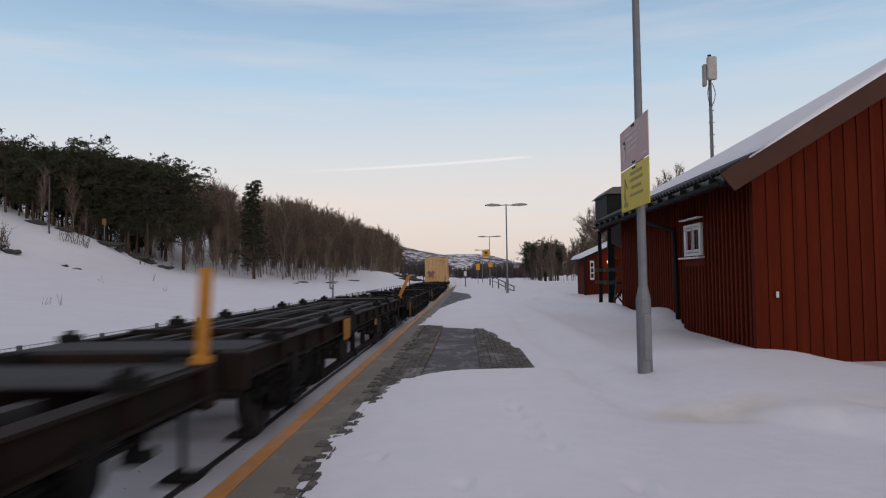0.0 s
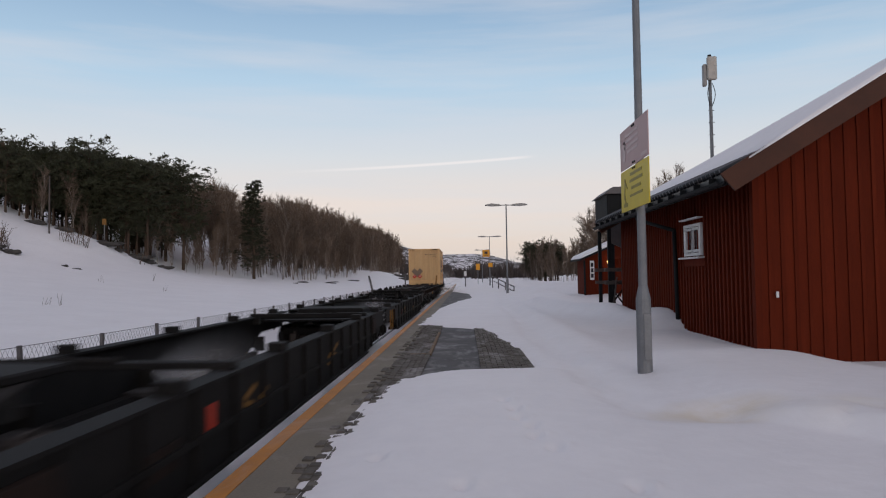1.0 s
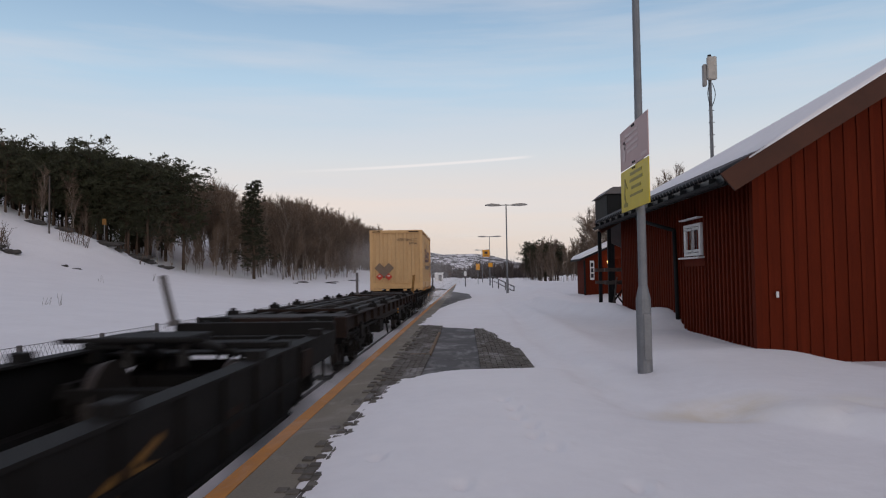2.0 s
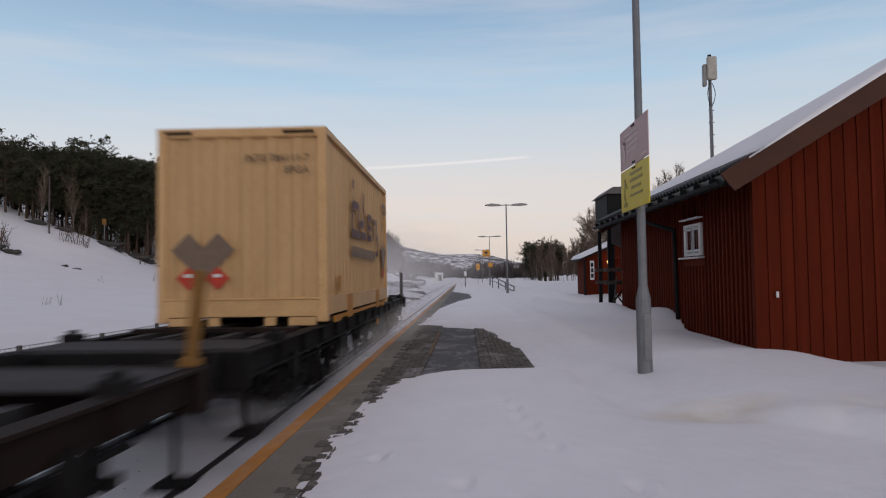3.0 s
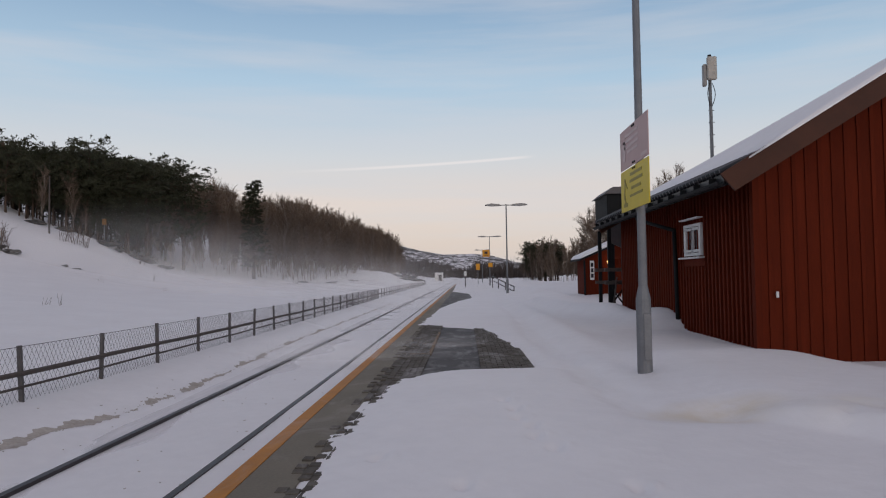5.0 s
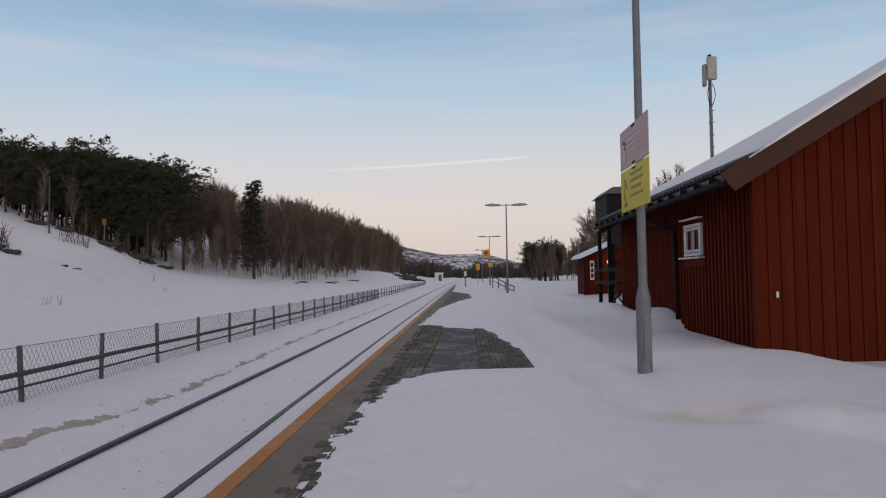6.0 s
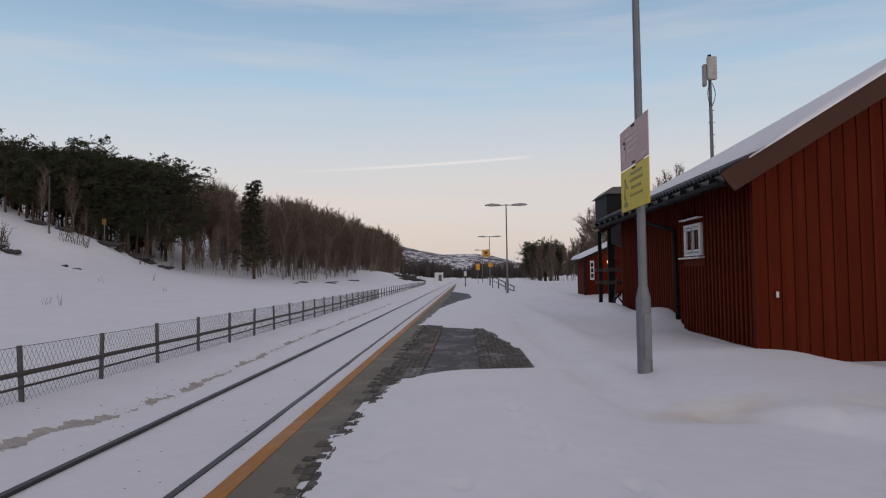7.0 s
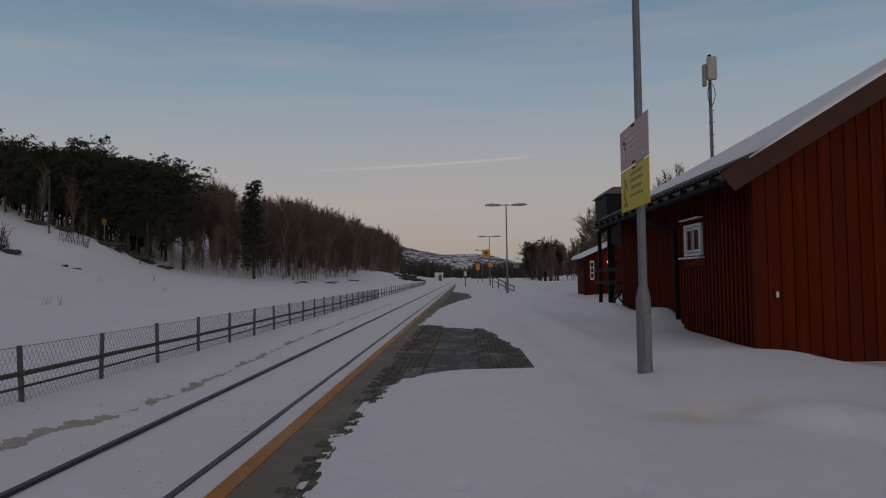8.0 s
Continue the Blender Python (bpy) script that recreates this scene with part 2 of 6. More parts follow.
def tube(bm, a, b, r0, r1=None, n=8, caps=True):
    a, b = Vector(a), Vector(b)
    d = b - a
    m = Matrix.Translation((a + b) / 2) @ d.to_track_quat("Z", "Y").to_matrix().to_4x4()
    bmesh.ops.create_cone(bm, cap_ends=caps, segments=n, radius1=r0, radius2=r0 if r1 is None else r1, depth=d.length, matrix=m)


def prism(bm, outline, axis, lo, hi):
    """An outline of 2D points pushed along an axis (0 x, 1 y, 2 z) from lo to hi."""
    def at(p, q):
        return (q, p[0], p[1]) if axis == 0 else (p[0], q, p[1]) if axis == 1 else (p[0], p[1], q)
    va = [bm.verts.new(at(p, lo)) for p in outline]
    vb = [bm.verts.new(at(p, hi)) for p in outline]
    n = len(outline)
    bm.faces.new(va)
    bm.faces.new(vb[::-1])
    for i in range(n):
        bm.faces.new((va[i], vb[i], vb[(i + 1) % n], va[(i + 1) % n]))


def finish(bm, bevel=0.0, smooth=False):
    bmesh.ops.recalc_face_normals(bm, faces=bm.faces)
    if bevel:
        bmesh.ops.bevel(bm, geom=bm.edges[:], offset=bevel, segments=1, affect="EDGES", clamp_overlap=True)
    me = bpy.data.meshes.new("mesh")
    bm.to_mesh(me)
    bm.free()
    if smooth:
        me.shade_smooth()
    return me


def part(name, bm, mat, parent=None, label="", bevel=0.0, smooth=False, at=None):
    me = finish(bm, bevel, smooth) if isinstance(bm, bmesh.types.BMesh) else bm
    if not me.materials:
        me.materials.append(M[mat])
    ob = new(name, me)
    if parent:
        ob.parent = parent
    if at is not None:
        ob.matrix_basis = at
    return tagged(ob, label) if label else ob


def boxes(*items):
    bm = bmesh.new()
    for it in items:
        box(bm, *it)
    return bm


def tubes(*items):
    bm = bmesh.new()
    for it in items:
        tube(bm, *it)
    return bm


def thing(name, at, label, category, group="", kind=""):
    ob = new(name)
    ob.matrix_basis = at
    return tagged(ob, label, category, group, kind)


def mesh_np(verts, faces, mat, smooth=False):
    me = bpy.data.meshes.new("mesh")
    me.from_pydata(verts, [], faces)
    me.materials.append(M[mat])
    if smooth:
        me.shade_smooth()
    return me


# ---- ground: one sheet of snow ----
def smooth01(x):
    x = np.clip(x, 0, 1)
    return x * x * (3 - 2 * x)


def wave(x, y, s, seed):
    """Smooth low ripples, the same at every build."""
    k = np.random.RandomState(seed).uniform(-1, 1, (7, 3))
    z = np.zeros(np.broadcast(x, y).shape)
    for a, b, c in k:
        z = z + np.sin((x * a + y * b) * 2.2 / s + c * 9)
    return z / 7


BARE_Y = (-20, 3, 5, 6.3, 7.6, 8.6, 9.0, 9.12, 10.2, 11.2, 14.8, 16.8, 17.6, 18.4, 28, 36, 41, 50, 58, 70, 100, 130)
BARE_X = (-1.03, -1.03, -1.08, -1.07, -1.0, -0.90, -0.68, 0.84, 1.0, 0.92, 0.55, 0.35, -0.4, -1.25, -1.0, -0.3, 0.45, 0.3, -1.0, -1.1, -1.3, -1.7)
SLOPE_X = (-900, -250, -90, -45, -30, -18, -12, -8, -5.9, -4.95, -4.72, -4.45, -3.9, -3.0, -2.4, -1.6)
SLOPE_Z = (60, 34, 15, 4.6, 2.6, 0.85, 0.35, -0.02, -0.28, -0.47, -0.53, -0.60, -0.595, -0.575, -0.562, -0.556)


def bell(x, y, cx, cy, sx, sy):
    return np.exp(-((x - cx) / sx) ** 2 - ((y - cy) / sy) ** 2)


def wood_edge(y):
    """x of the front of the wood at y."""
    return np.interp(y, (40, 50, 54, 60, 68, 130, 160, 230, 300), (-52, -38, -32, -25.5, -19.5, -18.5, -18.5, -21.5, -25))


def streak_x(y):
    """x of the dirty streak in the snow beside the track."""
    return np.interp(y, (4, 7, 8.1, 9.1, 10, 12, 20, 60), (-5.0, -4.98, -4.97, -4.82, -4.72, -4.70, -4.92, -4.95))


def snow_z(x, y):
    x, y = np.asarray(x, float), np.asarray(y, float)
    left = np.interp(x, SLOPE_X, SLOPE_Z)
    away = smooth01((-x - 5.5) / 8)
    into = np.clip(wood_edge(y) - x - 2, 0, 26) * smooth01((y - 44) / 10) * smooth01((330 - y) / 60)
    left = left + 0.13 * into + away * (0.16 * wave(x, y, 9, 3) + 4.0 * bell(x, y, -40, 52, 9.0, 9.5) + 1.05 * bell(x, y, -30.5, 55.5, 3.6, 5.0) + 1.7 * bell(x, y, -19, 150, 6, 30))
    left = left + 0.015 * wave(x, y, 1.1, 4) + 0.010 * wave(x, y, 0.4, 34) * smooth01((-x - 4.2) / 0.5) + 0.05 * wave(x, y, 3.0, 35) * away
    grit = np.exp(-((x - streak_x(y) + 0.03 * wave(x, y, 2, 5)) / 0.06) ** 2)
    left = left - 0.03 * grit * (x < -4)
    edge = np.interp(y, BARE_Y, BARE_X) + 0.05 * wave(x, y, 0.45, 7) + 0.08 * wave(x * 1.7, y, 0.11, 8) + 0.06 * wave(x, y, 0.06, 33)
    d = x - edge
    plat = np.where(d < 0, np.maximum(-0.03, d * 0.3), 0.105 * np.tanh(d / 0.55))
    full = smooth01(d / 0.8)
    plat = plat + full * (0.02 * wave(x, y, 1.6, 9) + 0.010 * wave(x, y, 0.33, 10) + 0.012 * wave(x, y, 0.8, 31))
    lip = ((x - 1.95) * 0.85 + (y - 6.3) * 0.5 + 0.16 * wave(x, y, 0.7, 11) + 0.05 * wave(x, y, 0.2, 36)) / 0.30
    plat = plat + full * 0.14 * smooth01(lip) * smooth01((x - 1.95) / 0.9) * smooth01((11.0 - y) / 1.6) * (1 - 0.85 * smooth01((x - 3.6) / 2.4) * smooth01((y - 5.5) / 3))
    plat = plat - 0.22 * smooth01((x - 4.3) / 1.5) * smooth01((y - 7.5) / 2) * smooth01((13.5 - y) / 2)
    plat = plat - 0.075 * bell(x, y, 2.12, 6.0, 0.5, 0.30) * (1 + 0.5 * wave(x, y, 0.25, 37))
    plat = plat - 0.045 * np.exp(-((x - 3.15 - (5.8 - y) * 0.25) / 0.10) ** 2) * smooth01((y - 4.0) / 0.5) * smooth01((6.0 - y) / 0.5) * (1 + wave(x, y, 0.2, 38))
    crest = 3.2 + (24 - y) * 0.123
    ridge = smooth01((y - 15.5) / 3) * smooth01((30 - y) / 4)
    plat = plat + ridge * (0.36 * np.exp(-((x - crest) / 0.45) ** 2) - 0.36 * smooth01((x - crest - 0.2) / 0.7) * smooth01((y - 18.5) / 2)) * (1 + 0.3 * wave(x, y, 1.1, 39))
    plat = plat + 0.06 * full * smooth01((x - 2.4) / 1.5) * smooth01((6.2 - y) / 2)
    trod = np.exp(-((x - 1.5 - 0.1 * np.sin(y * 0.35)) / 0.24) ** 2) * smooth01((y - 5) / 2) * smooth01((45 - y) / 20)
    plat = plat - full * trod * (0.085 + 0.05 * wave(x, y, 0.22, 12))
    plat = np.where((d > 0.5) & (x < 2.4), np.maximum(plat, 0.03), plat)
    plat = plat + full * 0.07 * np.exp(-((x - 2.15) / 0.3) ** 2) * smooth01((y - 10) / 4) * smooth01((40 - y) / 15)
    for px, py in ((-0.61, 4.7), (-0.03, 3.98), (0.95, 3.9), (2.9, 5.35), (0.34, 6.61), (0.42, 6.17), (0.43, 5.8), (0.51, 5.5), (0.50, 5.15), (0.60, 4.8)):
        plat = plat - 0.05 * bell(x, y, px, py, 0.05, 0.085) + 0.02 * bell(x, y, px + 0.09, py + 0.03, 0.05, 0.09)
    plat = plat + 0.40 * bell(x, y, 4.4, 15.7, 0.75, 1.1) * smooth01((y - 14.35) / 0.45) + 0.05 * bell(x, y, 3.7, 19.0, 1.2, 2.5) - 0.20 * bell(x, y, 4.9, 21.8, 1.1, 1.6)
    plat = plat - 0.35 * smooth01((x - 4.5) / 2) * smooth01((y - 21) / 3) * smooth01((52 - y) / 6)
    rough = smooth01((x - 3.2) / 2) * smooth01((y - 34) / 8)
    plat = plat + rough * (0.25 + 0.35 * wave(x, y, 2.3, 13)) * smooth01((130 - y) / 40)
    far = smooth01((y - 120) / 30)
    plat = plat * (1 - far) + far * (-0.25 + 0.2 * wave(x, y, 12, 14))
    plat = plat + 3.0 * smooth01((x - 25) / 60)
    return np.where(x < -1.5, left, plat)


def ground_lines():
    xs = np.concatenate([-np.geomspace(900, 60, 18), np.linspace(-58, -14, 45), np.linspace(-13.5, -5.2, 24), np.linspace(-5.1, -4.3, 17),
                         [-4.0, -3.5, -3, -2.4, -2.0, -1.62, -1.502, -1.498], np.linspace(-1.46, 1.2, 90), np.linspace(1.24, 5.0, 70),
                         np.linspace(5.1, 12, 30), np.linspace(13, 40, 28), np.geomspace(45, 900, 16)])
    ys = np.concatenate([-np.geomspace(200, 4, 14), np.linspace(-3, 2.9, 20), np.linspace(3.0, 20.0, 420), np.linspace(20.1, 36, 130),
                         np.linspace(36.4, 80, 110), np.linspace(81, 200, 90), np.geomspace(206, 2500, 26)])
    return xs, ys


def build_ground():
    xs, ys = ground_lines()
    X, Y = np.meshgrid(xs, ys)
    Z = snow_z(X, Y)
    nx, ny = len(xs), len(ys)
    verts = np.stack([X.ravel(), Y.ravel(), Z.ravel()], 1)
    i = np.arange(nx - 1)[None, :] + (np.arange(ny - 1) * nx)[:, None]
    faces = np.stack([i, i + 1, i + nx + 1, i + nx], -1).reshape(-1, 4)
    me = mesh_np(verts.tolist(), faces.tolist(), "snow", True)
    tagged(new("ground", me), "wind-packed snow cover over platform, track bed and slopes", "snow", kind="structure")


build_ground()


def ground_at(x, y):
    return float(snow_z(np.array([x]), np.array([y]))[0])


# ---- platform and track ----
def build_platform():
    p = part("platform", boxes(((1.35, 38, -0.5), (5.7, 156, 0.98))), "asphalt")
    tagged(p, "asphalt station platform, mostly under snow", "platform", kind="structure")
    part("edge_slab", boxes(((-1.315, 38, -0.30), (0.486, 156, 0.608))), "concrete", p, "grey concrete platform edge")
    part("edge_line", boxes(((-1.497, 38, 0.006), (0.125, 156, 0.008))), "line_paint", p, "worn orange safety line")
    part("guide_line", boxes(((-0.60, 13.6, 0.002), (0.05, 4.4, 0.036)), ((-0.81, 11.45, 0.002), (0.37, 0.05, 0.036))), "faded_line", p, "worn orange guide strip")


def build_track():
    track = thing("railway_track", pose(TRACK_X, 0, RAIL_Z), "single railway track with dark rails buried in snow", "track", kind="structure")
    for x in (-0.7535, 0.7535):
        prof = [(-0.036, 0), (0.036, 0), (0.036, -0.04), (0.012, -0.055), (0.012, -0.14), (0.07, -0.16), (0.07, -0.17), (-0.07, -0.17), (-0.07, -0.16), (-0.012, -0.14), (-0.012, -0.055), (-0.036, -0.04)]
        bm = bmesh.new()
        prism(bm, [(x + a, b) for a, b in prof], 1, -150, 700)
        part("rail", bm, "rail", track)


build_platform()
build_track()


# ---- fence along the track ----
def build_fence():
    fence = thing("fence", pose(-5.9, 0, 0), "low wire mesh fence with grey posts and two rails", "fence", kind="structure")
    me_post = finish(boxes(((0, 0, 0.02), (0.055, 0.055, 0.95))), 0.006)
    y0, step, n = 0.9, 2.03, 62
    for i in range(n):
        y = y0 + i * step
        off = -0.012 * max(0, y - 20)
        part("post", me_post, "postgrey", fence, at=pose(off, y, -0.03 + random.uniform(-0.02, 0.02), random.uniform(-1.5, 1.5), random.uniform(-2, 2) - (3 if i == 4 else 0), 0))
    for z, r in ((0.09, 0.035), (-0.09, 0.018)):
        bm = bmesh.new()
        for i in range(n - 1):
            a, b = y0 + i * step, y0 + (i + 1) * step
            oa, ob_ = -0.012 * max(0, a - 20), -0.012 * max(0, b - 20)
            tube(bm, (0.04 + oa, a, z + random.uniform(-0.012, 0.012)), (0.04 + ob_, b, z + random.uniform(-0.012, 0.012)), r, n=6)
        part("fence_rail", bm, "wood", fence)
    # diamond mesh: thin wires crossing in each bay
    verts, faces = [], []

    def wire(a, b, r):
        k = len(verts)
        for p in (a, b):
            verts.extend([(p[0] - r, p[1], p[2]), (p[0] + r, p[1], p[2] + r), (p[0], p[1] + r, p[2] - r)])
        faces.extend([(k, k + 1, k + 4, k + 3), (k + 1, k + 2, k + 5, k + 4), (k + 2, k, k + 3, k + 5)])
    lo, hi, cell = -0.36, 0.44, 0.10
    y = y0
    while y < y0 + 24 * step:
        off = -0.012 * max(0, y - 20)
        wire((off, y, lo), (off, y + (hi - lo) * 0.62, hi), 0.0022)
        wire((off, y + (hi - lo) * 0.62, lo), (off, y, hi), 0.0022)
        y += cell
    for i in range(n - 1):
        a, b = y0 + i * step, y0 + (i + 1) * step
        wire((-0.012 * max(0, a - 20), a, hi), (-0.012 * max(0, b - 20), b, hi), 0.004)
    part("wire_mesh", mesh_np(verts, faces, "postgrey"), "postgrey", fence)


build_fence()


# ---- red station building ----
BX, BY0, BY1 = 4.6, 11.0, 20.2  # long wall plane and its ends
RIDGE_X = 12.6
EAVE_X, EAVE_Z = 3.93, 2.88
PITCH = 0.61
ROOF_Y0, ROOF_Y1 = 10.45, 20.6


def roof_z(x, y=ROOF_Y0):
    """The old roof has settled: its far end is a little flatter."""
    pitch = PITCH - 0.075 * max(0.0, (y - ROOF_Y0) / (ROOF_Y1 - ROOF_Y0))
    return EAVE_Z - 0.10 + (RIDGE_X - EAVE_X - abs(x - RIDGE_X)) * pitch


def build_building():
    b = thing("station_building", pose(0, 0, 0), "red timber station building with snow-covered gable roof", "building")
    wx1 = 2 * RIDGE_X - BX
    core = bmesh.new()
    prism(core, [(BX, -0.6), (wx1, -0.6), (wx1, roof_z(wx1, ROOF_Y1) - 0.14), (RIDGE_X, roof_z(RIDGE_X, ROOF_Y1) - 0.14), (BX, roof_z(BX, ROOF_Y1) - 0.14)], 1, BY0, BY1)
    prism(core, [(BX, 1.5), (wx1, 1.5), (wx1, roof_z(wx1) - 0.2), (RIDGE_X, roof_z(RIDGE_X) - 0.2), (BX, roof_z(BX) - 0.2)], 1, BY0 + 0.001, BY0 + 0.2)
    part("wall", core, "red", b)
    # gable boards: wide boards with a narrow batten over each joint
    x, k = BX - 0.03, 0
    while x < 12.6:
        w = 0.205
        x0, x1 = x, min(x + w, wx1)
        for a0, a1, y, t in ((x0 + 0.008, x1 - 0.008, BY0 - 0.018, 0.024), (x0 - 0.030, x0 + 0.030, BY0 - 0.040, 0.022)):
            bm = bmesh.new()
            prism(bm, [(a0, -0.5), (a1, -0.5), (a1, roof_z(a1) - 0.16), (a0, roof_z(a0) - 0.16)], 1, y - t / 2, y + t / 2)
            part("board", bm, "red", b)
        x += w
    # long wall boards
    top = 2.95
    wide = finish(boxes(((0, 0, 0), (0.024, 0.165, top + 0.5))))
    thin = finish(boxes(((0, 0, 0), (0.042, 0.07, top + 0.5))))
    y = BY0 - 0.02
    while y < BY1:
        part("board", wide, "red", b, at=pose(BX - 0.014, y + 0.09, top / 2 - 0.25))
        part("batten", thin, "red", b, at=pose(BX - 0.046, y, top / 2 - 0.25))
        y += 0.185
    part("corner_board", boxes(((BX - 0.035, BY0 - 0.03, top / 2 - 0.25), (0.10, 0.13, top + 0.5))), "red", b)
    # roof: profiled sheet on boards, brown barge boards, snow on top
    def slab(lift, thick, y0, y1, x0=EAVE_X):
        bm = bmesh.new()
        xr = 2 * RIDGE_X - x0
        ends = []
        for y in (y0, y1):
            pts = [(x0, lift - thick), (x0, lift), (RIDGE_X, lift), (xr, lift), (xr, lift - thick), (RIDGE_X, lift - thick)]
            ends.append([bm.verts.new((px, y, roof_z(px, y) + dz)) for px, dz in pts])
        bm.faces.new(ends[0])
        bm.faces.new(ends[1][::-1])
        for i in range(6):
            bm.faces.new((ends[0][i], ends[1][i], ends[1][(i + 1) % 6], ends[0][(i + 1) % 6]))
        return bm
    roof = part("roof", slab(0.0, 0.12, ROOF_Y0 + 0.05, ROOF_Y1), "roofing", b, "dark profiled roof sheet")
    for y in (ROOF_Y0, ROOF_Y1):
        for sx in (1, -1):
            bm = bmesh.new()
            pts = [(EAVE_X - 0.06, 0.03), (RIDGE_X, 0.03), (RIDGE_X, -0.38), (EAVE_X + 0.15, -0.36)]
            pts = [(px, roof_z(px, y) + dz) for px, dz in pts]
            if sx < 0:
                pts = [(2 * RIDGE_X - px, pz) for px, pz in pts]
            prism(bm, pts, 1, y, y + 0.045)
            part("barge_board", bm, "barge", roof, "brown painted barge board")
    for sx in (1, -1):
        bm = bmesh.new()
        pts = [(BX - 0.06, -0.16), (RIDGE_X, -0.16), (RIDGE_X, -0.19), (BX - 0.06, -0.19)]
        pts = [(px, roof_z(px) + dz) for px, dz in pts]
        if sx < 0:
            pts = [(2 * RIDGE_X - px, pz) for px, pz in pts]
        prism(bm, pts, 1, ROOF_Y0 + 0.045, BY0)
        part("soffit", bm, "barge", roof)
    # wavy tile edge at the eave
    bm = bmesh.new()
    y = ROOF_Y0 + 0.1
    while y < ROOF_Y1:
        tube(bm, (EAVE_X - 0.03, y, EAVE_Z - 0.07), (EAVE_X + 0.55, y, EAVE_Z - 0.12 + 0.58 * (PITCH - 0.03)), 0.045, n=8)
        y += 0.2
    part("tile_edge", bm, "roofing", roof, "dark rounded roof tiles along the eave", smooth=True)
    snow = bmesh.new()
    n = 90
    rows = []
    for i in range(n + 1):
        y = ROOF_Y0 - 0.02 + (ROOF_Y1 - ROOF_Y0) * i / n
        row = []
        start = EAVE_X + 0.36 + 0.10 * math.sin(i * 0.31) + 0.06 * math.sin(i * 0.83)
        for j in range(13):
            x = start + (RIDGE_X - start) * j / 12
            h = 0.02 + 0.06 * min(1, j / 1.5) * (1 - 0.055 * j) + 0.006 * math.sin(i * 0.7 + j) + 0.008 * math.sin(i * 1.9 + j * 2.3)
            if i == 0:
                h *= 0.75 + 0.2 * math.sin(j * 2.7)
            row.append((snow.verts.new((x, y, roof_z(x, y) + h)), snow.verts.new((x, y, roof_z(x, y) - 0.01))))
        rows.append(row)
    for i in range(n):
        for j in range(12):
            snow.faces.new((rows[i][j][0], rows[i][j + 1][0], rows[i + 1][j + 1][0], rows[i + 1][j][0]))
        snow.faces.new((rows[i][0][0], rows[i + 1][0][0], rows[i + 1][0][1], rows[i][0][1]))
    for i in (0, n):
        for j in range(12):
            snow.faces.new((rows[i][j][0], rows[i][j + 1][0], rows[i][j + 1][1], rows[i][j][1]))
    tagged(part("roof_snow", snow, "snow", None, "layer of old snow lying on the roof", smooth=True), category="snow")
    # gutter and downpipe
    bm = bmesh.new()
    arc = [(0.06 * math.cos(a), 0.06 * math.sin(a)) for a in [math.pi + k * math.pi / 8 for k in range(9)]]
    inner = [(p * 0.86, q * 0.86) for p, q in arc[::-1]]
    prism(bm, [(EAVE_X - 0.05 + p, EAVE_Z - 0.22 + q) for p, q in arc + inner], 1, ROOF_Y0 + 0.05, ROOF_Y1)
    gutter = part("gutter", bm, "black", b, "black metal gutter")
    for i in range(14):
        part("gutter_bracket", boxes(((EAVE_X - 0.02, ROOF_Y0 + 0.4 + i * 0.72, EAVE_Z - 0.20), (0.16, 0.025, 0.15))), "black", gutter)
    pts = [(EAVE_X - 0.05, 15.75, EAVE_Z - 0.25), (EAVE_X + 0.02, 15.75, EAVE_Z - 0.38), (BX - 0.11, 14.9, EAVE_Z - 0.68), (BX - 0.11, 14.8, 0.1)]
    part("downpipe", tubes(*[(pts[i], pts[i + 1], 0.042) for i in range(3)]), "black", b, "black downpipe", smooth=True)
    part("fascia", boxes(((EAVE_X + 0.05, (ROOF_Y0 + ROOF_Y1) / 2, EAVE_Z - 0.19), (0.04, ROOF_Y1 - ROOF_Y0 - 0.1, 0.16))), "black", roof, "dark eave board")
    # window in the long wall
    wy0, wy1, wz0, wz1 = 13.34, 14.24, 1.68, 2.19
    x = BX - 0.06
    win = part("window", boxes(((x, (wy0 + wy1) / 2, wz0 - 0.03), (0.09, wy1 - wy0 + 0.1, 0.06)), ((x, (wy0 + wy1) / 2, wz1 + 0.03), (0.09, wy1 - wy0 + 0.1, 0.06)),
               ((x, wy0, (wz0 + wz1) / 2), (0.09, 0.08, wz1 - wz0)), ((x, wy1, (wz0 + wz1) / 2), (0.09, 0.08, wz1 - wz0)), ((x, (wy0 + wy1) / 2, (wz0 + wz1) / 2), (0.08, 0.07, wz1 - wz0))), "white", b, "small white casement window", bevel=0.006)
    for k in (0, 1):
        c = wy0 + (wy1 - wy0) * (0.26 + 0.48 * k)
        part("casement", boxes(((x - 0.01, c - 0.19, (wz0 + wz1) / 2), (0.06, 0.05, 0.54)), ((x - 0.01, c + 0.19, (wz0 + wz1) / 2), (0.06, 0.05, 0.54)), ((x - 0.01, c, wz0 + 0.04), (0.06, 0.4, 0.05)), ((x - 0.01, c, wz1 - 0.04), (0.06, 0.4, 0.05))), "white", win)
        part("pane", boxes(((x + 0.01, c, (wz0 + wz1) / 2), (0.012, 0.36, 0.5))), "glass", win)
    part("window_sill", boxes(((x - 0.05, (wy0 + wy1) / 2, wz0 - 0.10), (0.16, 1.22, 0.03))), "white", win, "white sloping sill")
    part("hood", boxes(((x - 0.06, (wy0 + wy1) / 2, wz1 + 0.16), (0.10, 1.15, 0.025))), "white", win, "white metal hood over the window")
    part("apron", boxes(((x + 0.015, (wy0 + wy1) / 2, wz0 - 0.19), (0.05, 1.2, 0.14))), "red", win)
